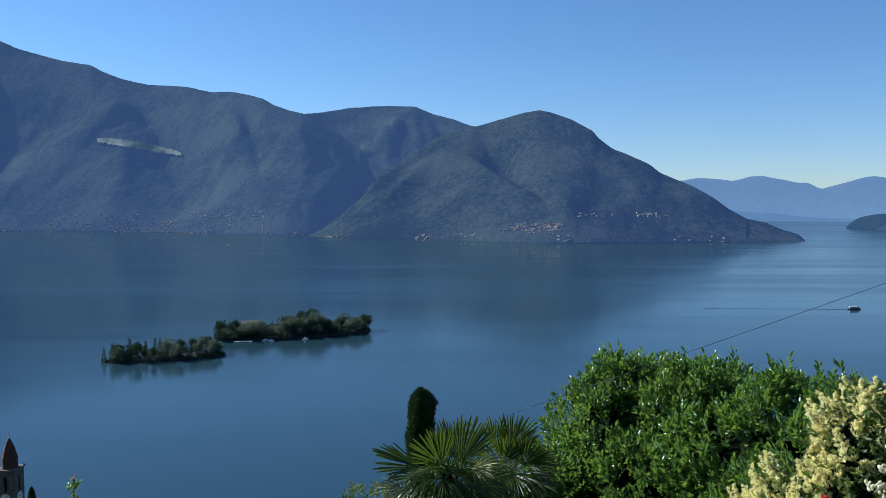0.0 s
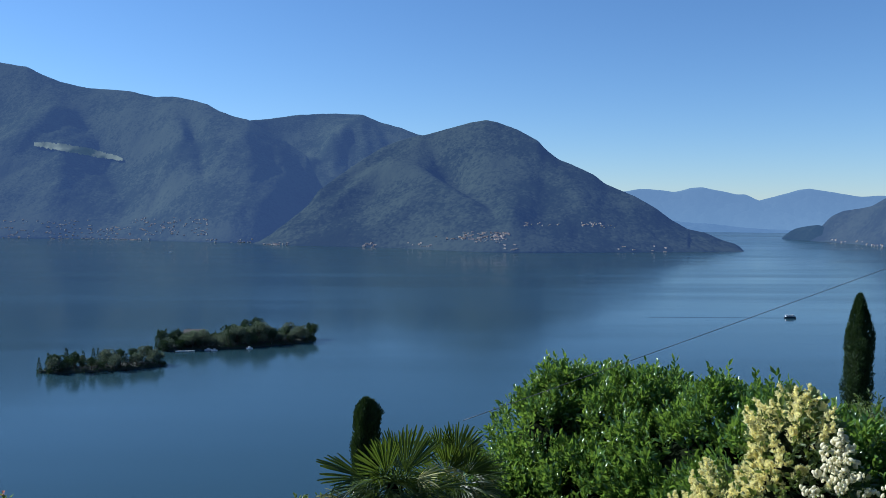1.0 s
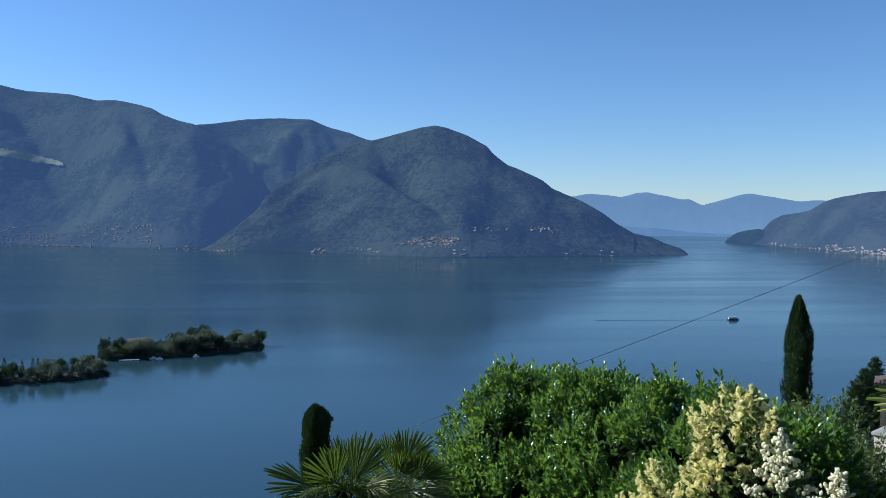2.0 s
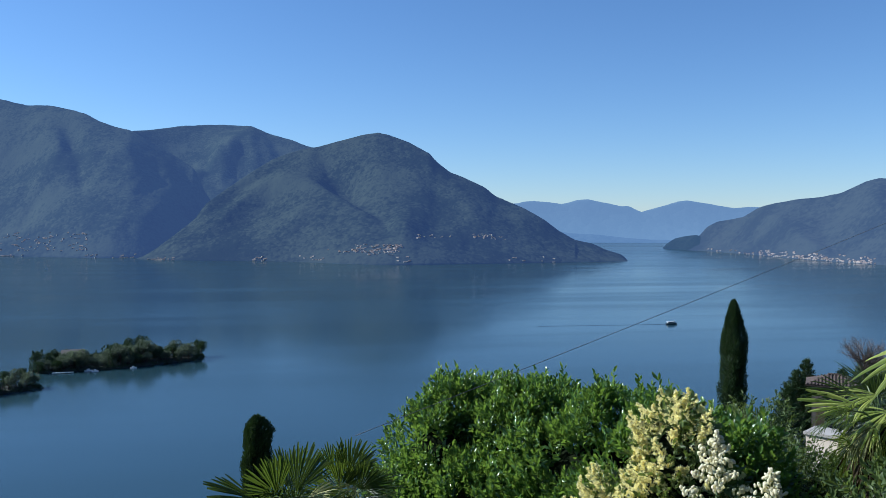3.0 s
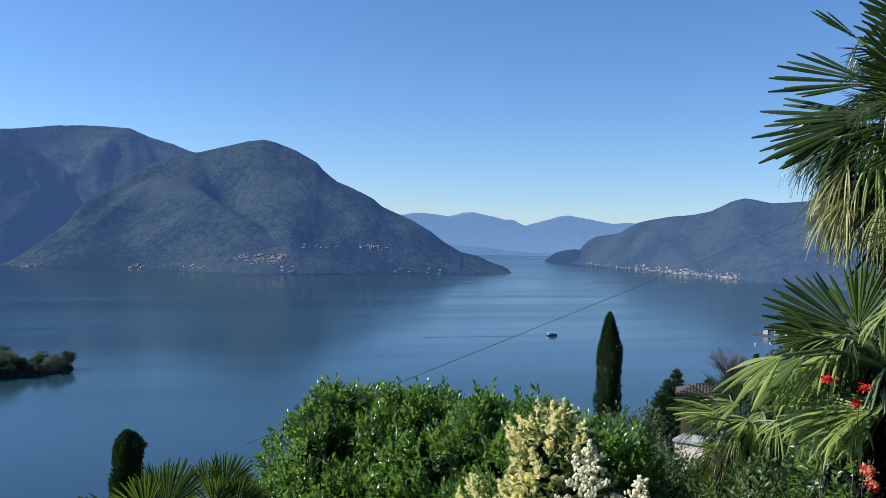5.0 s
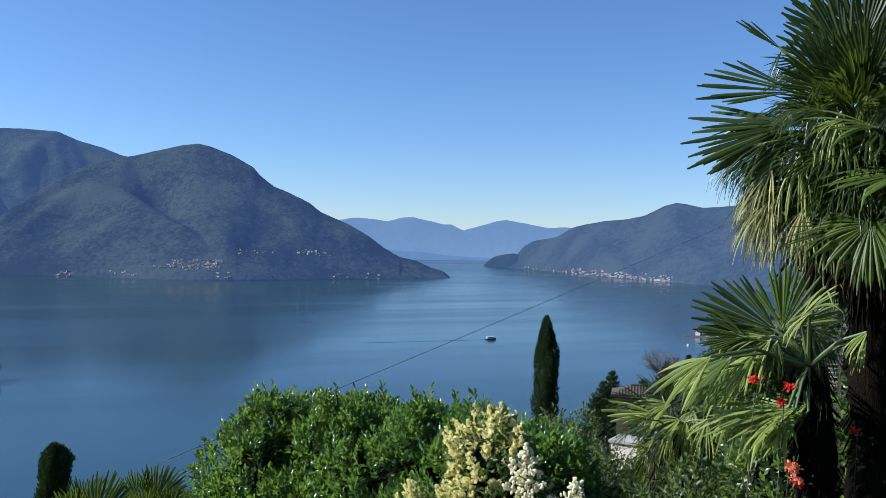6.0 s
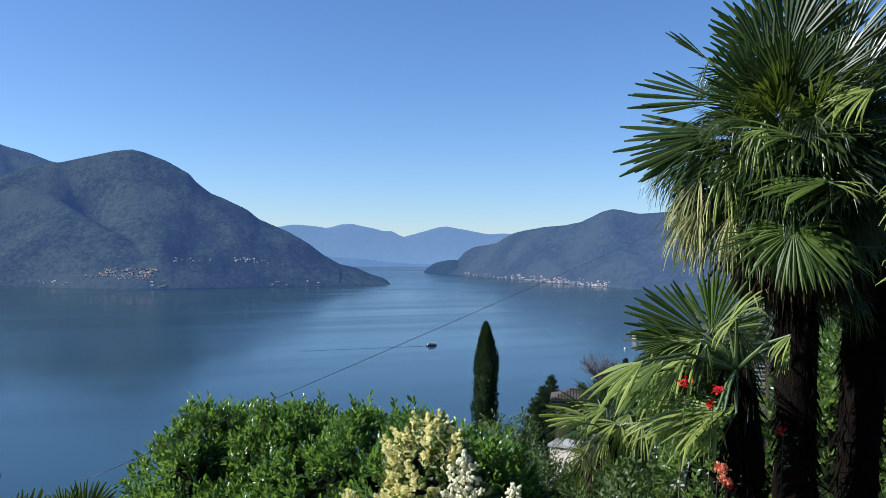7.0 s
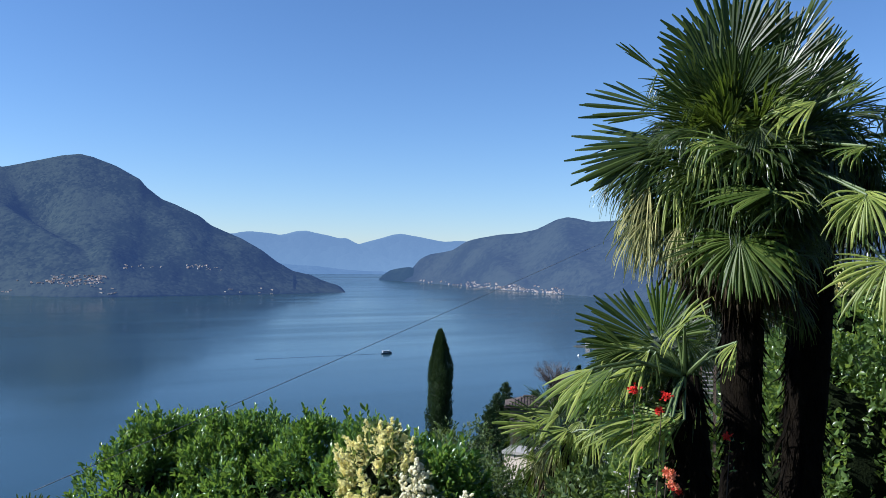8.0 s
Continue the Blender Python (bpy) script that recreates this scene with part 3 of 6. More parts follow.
def fan_leaf(tree, basis, hub, axis, face, radius=0.6, half=90, droop=0.5, kind="green", seed=0):
    """A fan leaf on its stalk: folded segments round the hub, tips free and pulled down by their weight."""
    r = np.random.default_rng(seed + 11)
    h, a, n = basis @ Vector(hub), (basis @ Vector(axis)).normalized(), basis @ Vector(face)
    n = (n - a * n.dot(a)).normalized()
    w = a.cross(n)
    broad, stiff = kind == "half_lit", droop < 0.2
    tidy = broad or stiff
    nseg, web = max(5, int(half * (0.37 if broad else 0.33 if kind == "lit" else 0.44))), 0.66 if stiff else 0.58 if broad and droop < 1.0 else 0.54 if droop < 0.5 else 0.42 if droop < 1.2 else 0.30
    late = 0.78 if stiff else 0.72 if broad else 0.64
    blunt = 0.62 if stiff else 0.85
    vs, fs = [], []
    for k in range(nseg):
        if r.random() < (0.02 if tidy else 0.05):
            continue
        u = (k + 0.5) / nseg * 2 - 1
        ang = radians(half) * u + (0.022 if tidy else 0.055) * r.normal() + 0.05 * math.sin(3 * u + seed)
        ln = radius * (1.0 - 0.28 * abs(u) ** 2.5) * (1 + (0.07 if stiff else 0.13) * max(-1.8, min(1.2, r.normal())))
        v = (a * math.cos(ang) + w * math.sin(ang) + n * (0.10 + (0.035 if tidy else 0.07) * r.normal())).normalized()
        pull = droop * (0.35 + 1.3 * r.random())
        snap = r.random() < (0.0 if stiff else 0.10 if droop < 0.3 else 0.38) and 0.55 + 0.35 * r.random()
        hw0 = ln * radians(half) / nseg
        p, last, base = h.copy(), 0.0, len(vs)
        for t in STEPS:
            ds = t - last
            p = p + v * ln * ds
            g = pull * 2.4 * t * ds + (2.2 if snap and last < snap <= t else 0)
            v = (v + DOWN * g).normalized()
            last = t
            side = v.cross(n)
            side = side.normalized() if side.length > 0.1 else w
            up = side.cross(v)
            hw = max(hw0 * 0.99 * min(t, web) * (1 if t < late else 1 - blunt * ((t - late) / (1 - late)) ** 1.4), 0.002)
            vs += [p + side * hw - up * hw * 0.5, p, p - side * hw - up * hw * 0.5]
        for q in range(base, len(vs) - 3, 3):
            fs += [(q, q + 1, q + 4, q + 3), (q + 1, q + 2, q + 5, q + 4)]
    lf = mesh_ob("frond", vs, fs, M[KINDS[kind]], tree)
    bend = h * 0.55 + Vector((0, 0, 0.10 * h.length))
    sv, sf = tube([h * 0.06, bend, h, h + a * 0.05], [0.016, 0.011, 0.009, 0.003], 6)
    mesh_ob("petiole", sv, sf, M["petiole"], lf)
    return lf


def view_basis(az):
    """Columns: across, away and up for a plant seen along the bearing az (degrees from +y)."""
    c, s_ = math.cos(radians(az)), math.sin(radians(az))
    return Matrix(((c, 0, s_), (-s_, 0, c), (0, 1, 0)))


def palm(center, foot, trunk_r, label, seed, fronds=0, reach=0.75, radius=0.62, skirt=0, low=-45, skip=None):
    """A fan palm: fibrous trunk with old leaf bases, a crown of fan leaves from upright to hanging."""
    r = np.random.default_rng(seed)
    c = Vector(center)
    top = thing("fan_palm", Matrix.Translation(c), label, "palm tree", "fan palms")
    f = Vector(foot) - c
    n = 14
    pts = [f.lerp(Vector((0, 0, 0)), i / (n - 1)) + Vector((0.03 * r.normal(), 0.03 * r.normal(), 0)) for i in range(n)]
    vs, fs = tube(pts, [trunk_r * (0.85 + 0.25 * r.random() + 0.35 * (i / n) ** 3) * (0.45 if i == n - 1 else 1) for i in range(n)], 14)
    mesh_ob("trunk", vs, fs, M["fibre"], top, smooth=True)
    m = 2600
    t = r.random(m)
    base = np.array(f)[None] * (1 - t[:, None])
    ang = r.random(m) * 2 * np.pi
    out = np.stack([np.cos(ang), np.sin(ang), np.zeros(m)], 1)
    leaf_mesh("trunk_fibre", base + out * trunk_r * 0.85, out * 0.22 + np.array((0, 0, -0.8)) + 0.22 * r.normal(size=(m, 3)),
              0.08 + 0.14 * r.random(m), 0.016, M["fibre"], top, "ragged brown fibre and cut leaf bases")
    if skirt:
        ang = r.random(skirt) * 6.283
        rad = trunk_r + 0.42 * r.random(skirt) ** 1.5 * reach
        q = np.stack([rad * np.cos(ang), rad * np.sin(ang), -0.15 - 0.35 * r.random(skirt) - 0.5 * (rad - trunk_r)], 1)
        leaf_mesh("dead_leaves", q, np.stack([0.25 * np.cos(ang), 0.25 * np.sin(ang), -np.ones(skirt)], 1) + 0.15 * r.normal(size=(skirt, 3)),
                  0.35 + 0.35 * r.random(skirt), 0.035, M["thatch"], top, "hanging brown dead leaves under the crown")
    eye3 = Matrix.Identity(3)
    for i in range(fronds):
        q = i / max(fronds - 1, 1)
        az = i * 2.39996 + seed + 0.25 * r.normal()
        el = radians(80 - (80 - low) * q ** 0.85 + 8 * r.normal())
        way = Vector((math.cos(az) * math.cos(el), math.sin(az) * math.cos(el), math.sin(el)))
        if skip and skip(way):
            continue
        hub = way * reach * (0.7 + 0.35 * q + 0.1 * r.random())
        axis = way + DOWN * (0.15 + 0.65 * q)
        face = Vector((0, 0, 1)) + Vector((0.35 * r.normal(), 0.35 * r.normal(), 0)) - way * 0.6 * (1 - q)
        fan_leaf(top, eye3, hub, axis, face, radius * (0.9 + 0.2 * r.random()), 70 + 40 * q, 0.12 + 1.3 * q ** 1.4, "green", seed * 100 + i)
    return top


def add_fans(tree, az, rows, more=0, seed=0):
    b = view_basis(az)
    r = np.random.default_rng(int(az) + seed)
    for k, (kind, hub, axis, face, radius, half, droop) in enumerate(rows):
        fan_leaf(tree, b, hub, axis, face, radius, half, droop, kind, 900 + 7 * k + int(az) + seed)
        for q in range(0 if half < 30 else more):
            near = Vector(hub) + Vector((0.09 * r.normal(), 0.07 * r.normal() - 0.03, 0.10 + 0.12 * r.random()))
            way = Vector(axis).normalized() + 0.22 * Vector(r.normal(size=3))
            fan_leaf(tree, b, near, way, Vector(face) + 0.2 * Vector(r.normal(size=3)), radius * (0.72 + 0.22 * r.random()), half * (0.8 + 0.3 * r.random()),
                     droop * (0.9 + 0.4 * r.random()), "green" if q or kind == "half_lit" else kind, 3000 + 31 * k + q + int(az) + seed)


# ---- cypresses and trees ----
def cypress(tip, height, radius, label, blunt=0.3, seed=1, point=0.6, rough=0.42):
    x, y, z = tip
    base = z - height
    top = thing("cypress", pose(x, y, base), label, "cypress", "cypresses")
    vs, fs = tube([(0, 0, min(-0.3, hill_z(x, y) - base)), (0, 0, height * 0.9)], [0.12, 0.02], 8)
    mesh_ob("trunk", vs, fs, M["bark"], top)

    def wide(t):
        return radius * np.minimum(1, (0.55 + 1.6 * t)) * np.clip((1 - t) / blunt, 0, 1) ** point

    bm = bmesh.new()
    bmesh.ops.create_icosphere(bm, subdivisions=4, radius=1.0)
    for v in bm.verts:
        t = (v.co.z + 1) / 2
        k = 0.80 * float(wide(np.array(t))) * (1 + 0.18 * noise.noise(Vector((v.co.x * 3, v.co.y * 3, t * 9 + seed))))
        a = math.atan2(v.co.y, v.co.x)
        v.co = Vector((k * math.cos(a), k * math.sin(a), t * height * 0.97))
    part("dark_core", bm, M["cypress_core"], top)
    n = 34000
    t = rng.random(n) ** 0.9
    a = rng.random(n) * 2 * np.pi
    lump = np.array([noise.noise(Vector((math.cos(q) * 1.5, math.sin(q) * 1.5, h * 8 + seed))) for q, h in zip(a, t)])
    fine = np.array([noise.noise(Vector((math.cos(q) * 4, math.sin(q) * 4, h * 26 + seed))) for q, h in zip(a, t)])
    rad = wide(t) * ((0.60 + 0.42 * np.sqrt(rng.random(n))) * (1 + rough * lump + 0.22 * fine) + 0.03)
    p = np.stack([rad * np.cos(a), rad * np.sin(a), t * height], 1)
    way = np.stack([np.cos(a) * 0.45, np.sin(a) * 0.45, np.ones(n)], 1) + 0.25 * rng.normal(size=(n, 3))
    leaf_mesh("foliage", p, way, 0.04 + 0.085 * rng.random(n) ** 2, 0.027, M["cypress"], top)
    return top


def tree_model(name, kind, height, width, seed, material, label, clumps=260, fine=1.0):
    """A tree for the middle distance: trunk, limbs and a crown of leaf clumps with gaps."""
    r = np.random.default_rng(seed)
    top = thing(name, pose(0, 0, -900), label, "tree", "trees")
    vs, fs = tube([(0, 0, -0.5), (0.05 * width, 0, height * 0.4), (0, 0.03 * width, height * 0.8)], [width * 0.05, width * 0.035, width * 0.01], 6)
    mesh_ob("trunk", vs, fs, M["bark"], top)
    pts, ways = [], []
    if kind == "cone":
        t = r.random(clumps) ** 1.3
        a = r.random(clumps) * 6.283
        rad = width * 0.5 * (1 - t) * (0.55 + 0.45 * r.random(clumps))
        pts = np.stack([rad * np.cos(a), rad * np.sin(a), height * (0.08 + 0.92 * t)], 1)
        ways = np.stack([np.cos(a), np.sin(a), 0.1 - 0.5 * (1 - t)], 1)
    else:
        lobes = 9
        lc = np.stack([r.normal(size=lobes) * width * 0.22, r.normal(size=lobes) * width * 0.22, height * (0.42 + 0.42 * r.random(lobes))], 1)
        lc[0] = (0, 0, height * 0.8)
        lr = width * (0.20 + 0.12 * r.random(lobes))
        k = r.integers(0, lobes, clumps)
        d = unit(r.normal(size=(clumps, 3)))
        pts = lc[k] + d * lr[k][:, None] * (0.65 + 0.4 * r.random((clumps, 1)))
        ways = d + np.array((0, 0, 0.3))
        for q in range(4):
            vs, fs = tube([(0, 0, height * 0.35), tuple(lc[q + 1])], [width * 0.025, width * 0.008], 5)
            mesh_ob("limb", vs, fs, M["bark"], top)
    ob = leaf_mesh("crown", pts, ways + 0.4 * r.normal(size=(clumps, 3)), fine * width * (0.16 + 0.10 * r.random(clumps)), fine * width * 0.13, M[material], top, fold=0.35, curl=0.3)
    del ob["kind"]
    return top


# ---- garden ----
laurel = shrub("laurel_bush", [(3.15, 13.7, -2.98, 1.35, 1.80), (4.0, 12.6, -2.90, 1.30, 1.72), (4.5, 11.2, -2.78, 1.25, 1.66), (4.8, 10.0, -2.48, 1.05, 1.50), (2.6, 13.3, -3.6, 1.15, 1.45), (3.4, 12.0, -3.5, 1.25, 1.5), (2.4, 12.7, -4.5, 1.1, 1.2), (2.05, 12.9, -3.75, 0.85, 1.25), (2.55, 13.2, -2.25, 0.72, 0.80), (2.15, 13.0, -2.75, 0.62, 0.72), (1.75, 12.7, -3.2, 0.6, 0.75), (1.95, 12.4, -4.3, 0.95, 1.35), (2.6, 11.8, -4.2, 1.1, 1.4), (3.2, 12.7, -3.9, 1.5, 1.9), (4.3, 10.6, -3.4, 1.2, 1.6)],
               11000, 9, 0.098, "laurel", "large glossy dark green laurel bush with upright shoots", "bush", up=1.0, shoot=0.25, core=0.75, wide=0.36, holes=0.9, tall=260)
shrub("laurel_bush", [(6.2, 11.2, -2.78, 1.0, 1.55), (5.6, 9.6, -2.6, 0.8, 1.35)], 2400, 8, 0.098, "laurel", "shaded laurel bush behind the flowering shrub", "bush", up=1.0, shoot=0.24, holes=0.3, tall=45)
shrub("olive_shrub", [(8.3, 13.4, -3.6, 1.0, 1.9), (7.6, 12.0, -3.3, 0.95, 1.6), (9.4, 16.0, -4.5, 1.0, 2.0), (8.6, 12.4, -3.8, 0.9, 1.5)], 3600, 7, 0.07, "shrub", "grey-green small-leaved shrub on the slope", "bush", up=0.4, shoot=0.18, wide=0.35, holes=0.2)
FRONT, TOP = (0.0, 0.25, -1.0), (0.0, 0.85, -0.55)  # blades turned to the path, or lying flat
tall_palm = palm((5.25, 4.32, 2.35), (5.35, 4.3, -3.0), 0.14, "tall fan palm with a dense crown and brown fibrous trunk", 1, 84, 0.46, 0.44, 2600, -75)
# stiff outer and upper fans
add_fans(tall_palm, 49.9, [
    ("green", (-0.07, 0.75, 0.10), (-0.05, 1.00, 0.0), FRONT, 0.68, 72, 0.03),
    ("green", (-0.15, 0.59, 0.00), (-0.57, 0.82, 0.0), FRONT, 0.59, 38, 0.08),
    ("green", (-0.04, 0.38, -0.30), (0.08, 1.00, -0.3), (0, 0.45, -0.9), 0.47, 80, 0.12),
    ("green", (-0.22, 0.36, -0.25), (-0.54, 0.84, -0.2), (0, 0.45, -0.9), 0.50, 50, 0.12),
    ("green", (0.11, 0.39, -0.30), (0.41, 0.91, -0.2), (0, 0.45, -0.9), 0.42, 55, 0.15),
    ("green", (0.34, 0.87, 0.15), (0.55, 0.84, 0.1), (-0.6, 0.4, -0.7), 0.53, 24, 0.03),
    ("green", (0.45, 0.66, 0.10), (0.62, 0.78, 0.1), (-0.5, 0.4, -0.75), 0.47, 22, 0.05),
], 2, 0)
# stiff outer and upper fans
add_fans(tall_palm, 49.9, [
    ("green", (-0.61, 0.76, 0.00), (-0.78, 0.62, 0.0), FRONT, 0.38, 10, 0.05),
    ("green", (-0.50, 0.42, -0.10), (-1.00, 0.12, 0.0), (0, 0.45, -0.85), 0.66, 26, 0.06),
    ("green", (-0.50, 0.17, -0.20), (-0.99, -0.16, 0.0), (0, 0.45, -0.85), 0.76, 28, 0.08),
    ("green", (0.32, 0.73, 0.10), (0.35, 0.94, 0.0), FRONT, 0.48, 40, 0.06),
    ("green", (0.41, 0.53, 0.10), (0.55, 0.83, 0.0), FRONT, 0.46, 40, 0.1),
    ("green", (0.23, 0.52, 0.00), (0.51, 0.86, 0.0), FRONT, 0.38, 55, 0.1),
], 2, 211)
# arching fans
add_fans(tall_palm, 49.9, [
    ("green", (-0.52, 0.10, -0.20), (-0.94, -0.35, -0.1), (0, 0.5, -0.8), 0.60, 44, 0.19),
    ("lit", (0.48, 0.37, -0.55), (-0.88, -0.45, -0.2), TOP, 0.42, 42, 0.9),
    ("half_lit", (0.23, -0.24, -0.68), (-0.99, -0.14, -0.2), TOP, 0.50, 36, 0.5),
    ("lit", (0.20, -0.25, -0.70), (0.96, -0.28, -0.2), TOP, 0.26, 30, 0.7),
    ("half_lit", (0.00, -0.56, -0.55), (0.01, -1.00, -0.3), (0, 0.75, -0.65), 0.45, 118, 0.75),
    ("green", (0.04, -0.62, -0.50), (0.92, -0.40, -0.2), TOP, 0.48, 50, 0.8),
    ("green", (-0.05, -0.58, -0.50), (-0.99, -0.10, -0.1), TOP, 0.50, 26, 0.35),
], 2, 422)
# arching fans
add_fans(tall_palm, 49.9, [
    ("green", (-0.54, 0.37, 0.00), (-0.55, -0.84, -0.1), TOP, 0.39, 60, 0.9),
    ("green", (-0.51, 0.58, 0.10), (-0.93, -0.36, 0.0), TOP, 0.33, 45, 0.5),
    ("green", (-0.43, 0.69, 0.20), (-1.00, 0.06, 0.0), FRONT, 0.31, 40, 0.3),
    ("green", (-0.54, 0.19, 0.00), (-0.97, -0.26, 0.0), TOP, 0.54, 40, 0.35),
    ("green", (0.42, 0.29, -0.10), (0.29, -0.96, -0.1), TOP, 0.39, 80, 1.0),
    ("strand", (-0.03, -1.04, 0.00), (0.95, -0.32, 0.0), TOP, 0.42, 24, 0.7),
    ("lit", (0.76, -0.28, -0.75), (-0.33, -0.94, -0.2), (0, 0.75, -0.65), 0.35, 92, 0.9),
], 2, 633)
# arching fans
add_fans(tall_palm, 49.9, [
    ("lit", (0.88, -0.71, -0.75), (-0.32, -0.95, -0.2), (0, 0.75, -0.65), 0.43, 95, 0.8),
    ("green", (0.47, 0.32, 0.00), (0.83, 0.55, 0.0), (0, 0.6, -0.8), 0.45, 45, 0.25),
    ("green", (0.34, 0.20, -0.20), (0.99, 0.11, -0.1), TOP, 0.26, 55, 0.6),
], 2, 844)
# hanging fans
add_fans(tall_palm, 49.9, [
    ("green", (-0.61, 0.75, 0.00), (-0.44, -0.90, 0.0), TOP, 0.24, 14, 1.2),
    ("green", (-0.68, 0.03, -0.30), (-0.85, -0.53, -0.1), TOP, 0.47, 42, 1.2),
    ("strand", (-0.63, -0.16, -0.35), (-0.58, -0.82, -0.2), TOP, 0.47, 50, 1.6),
    ("lit", (-0.44, -0.08, -0.45), (-0.13, -0.99, -0.2), TOP, 0.44, 26, 1.4),
    ("strand", (-0.63, -0.39, -0.35), (-0.49, -0.87, -0.2), TOP, 0.47, 48, 1.7),
    ("strand", (-0.42, -0.46, -0.40), (-0.18, -0.98, -0.2), TOP, 0.43, 45, 1.7),
    ("green", (-0.28, 0.20, -0.50), (-0.98, -0.20, -0.4), TOP, 0.36, 60, 1.1),
], 2, 1055)
# hanging fans
add_fans(tall_palm, 49.9, [
    ("lit", (-0.21, 0.15, -0.55), (-0.16, -0.99, -0.3), TOP, 0.35, 45, 1.5),
    ("green", (0.13, 0.22, -0.50), (0.27, -0.96, -0.4), TOP, 0.37, 80, 1.1),
    ("green", (-0.04, -0.17, -0.30), (-0.30, -0.96, -0.3), TOP, 0.40, 70, 1.2),
    ("strand", (-0.31, -0.54, -0.35), (-0.09, -1.00, -0.2), TOP, 0.42, 50, 1.5),
    ("green", (0.34, -0.54, -0.30), (0.35, -0.94, -0.2), TOP, 0.43, 70, 1.2),
    ("green", (-0.71, -0.02, -0.20), (-0.63, -0.78, -0.1), TOP, 0.44, 45, 1.3),
    ("green", (-0.61, -0.01, -0.10), (-0.44, -0.90, -0.1), TOP, 0.48, 60, 1.3),
], 2, 1266)
# hanging fans
add_fans(tall_palm, 49.9, [
    ("green", (-0.55, -0.23, -0.10), (-0.40, -0.92, -0.1), TOP, 0.47, 60, 1.4),
    ("green", (-0.68, -0.24, -0.25), (-0.47, -0.88, -0.1), TOP, 0.44, 45, 1.4),
    ("strand", (-0.57, -0.45, -0.25), (-0.27, -0.96, -0.1), TOP, 0.44, 50, 1.5),
    ("green", (-0.44, -0.28, -0.20), (-0.17, -0.99, -0.1), TOP, 0.47, 60, 1.4),
    ("strand", (-0.27, -0.37, -0.30), (0.01, -1.00, -0.1), TOP, 0.46, 55, 1.5),
    ("green", (0.31, 0.13, -0.10), (0.10, -1.00, -0.1), TOP, 0.42, 80, 1.2),
    ("green", (-0.24, -0.87, 0.00), (0.01, -1.00, -0.1), TOP, 0.39, 60, 1.3),
], 2, 1477)
# hanging fans
add_fans(tall_palm, 49.9, [
    ("green", (0.09, -0.91, 0.00), (0.11, -0.99, -0.1), TOP, 0.38, 70, 1.2),
    ("green", (0.36, -0.95, 0.10), (0.23, -0.97, -0.1), TOP, 0.35, 60, 1.2),
    ("green", (-0.19, 0.20, -0.45), (-0.36, -0.93, -0.3), TOP, 0.38, 50, 1.5),
    ("green", (0.04, 0.18, -0.40), (0.27, -0.96, -0.3), TOP, 0.37, 50, 1.4),
], 2, 1688)
# bent fans with sunlight painted into their colour, in front of the dark heart of the crown
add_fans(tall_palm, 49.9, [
    ("half_lit", (0.03, 0.06, -0.62), (-0.99, 0.16, -0.2), TOP, 0.43, 34, 0.8),
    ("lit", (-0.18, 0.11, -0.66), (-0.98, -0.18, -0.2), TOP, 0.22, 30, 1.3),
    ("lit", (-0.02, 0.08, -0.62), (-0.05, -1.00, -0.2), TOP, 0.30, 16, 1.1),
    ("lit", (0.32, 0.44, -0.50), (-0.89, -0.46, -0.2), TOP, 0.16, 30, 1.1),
    ("half_lit", (0.81, 0.03, -0.65), (-0.99, -0.13, -0.2), TOP, 0.31, 32, 1.0),
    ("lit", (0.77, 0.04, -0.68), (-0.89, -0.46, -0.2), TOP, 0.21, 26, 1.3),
    ("half_lit", (0.62, 0.43, -0.40), (0.85, 0.52, -0.1), TOP, 0.20, 40, 0.7),
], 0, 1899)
twin_palm = palm((6.05, 4.25, 2.75), (5.80, 4.35, -3.0), 0.15, "tall fan palm beside another, dark shaded trunk", 2, 50, 0.55, 0.50, 700, -70, lambda v: v.z > 0.05)
# stiff outer and upper fans
add_fans(twin_palm, 52.0, [
    ("green", (0.13, 0.18, 0.11), (0.45, 0.89, 0.1), FRONT, 0.33, 28, 0.08),
    ("green", (-0.02, 0.08, 0.01), (0.37, 0.93, 0.1), FRONT, 0.33, 35, 0.15),
], 1, 0)
# arching fans
add_fans(twin_palm, 52.0, [
    ("green", (0.18, 0.09, 0.01), (0.83, 0.55, 0.1), (0, 0.6, -0.8), 0.33, 45, 0.25),
    ("green", (0.30, 0.06, 0.01), (0.99, 0.10, 0.0), TOP, 0.27, 45, 0.4),
    ("lit", (0.42, -0.15, -0.19), (0.52, -0.85, -0.1), TOP, 0.26, 50, 1.0),
    ("green", (0.20, -0.11, -0.29), (-0.25, -0.97, -0.3), TOP, 0.32, 80, 1.0),
], 1, 211)
# hanging fans
add_fans(twin_palm, 52.0, [
    ("green", (0.01, -0.19, -0.29), (-0.22, -0.98, -0.2), TOP, 0.36, 70, 1.1),
    ("green", (0.36, -0.23, -0.19), (0.20, -0.98, -0.2), TOP, 0.40, 80, 1.1),
    ("lit", (0.25, -0.23, -0.39), (-0.20, -0.98, -0.3), TOP, 0.29, 30, 1.2),
    ("green", (0.19, -0.47, 0.01), (-0.22, -0.98, -0.1), TOP, 0.37, 80, 1.2),
    ("green", (0.47, -0.82, 0.11), (0.22, -0.98, -0.1), TOP, 0.36, 80, 1.2),
    ("green", (0.03, -1.00, 0.01), (0.11, -0.99, -0.1), TOP, 0.41, 60, 1.2),
    ("strand", (0.06, -0.83, -0.19), (-0.11, -0.99, -0.1), TOP, 0.35, 40, 1.6),
], 1, 422)
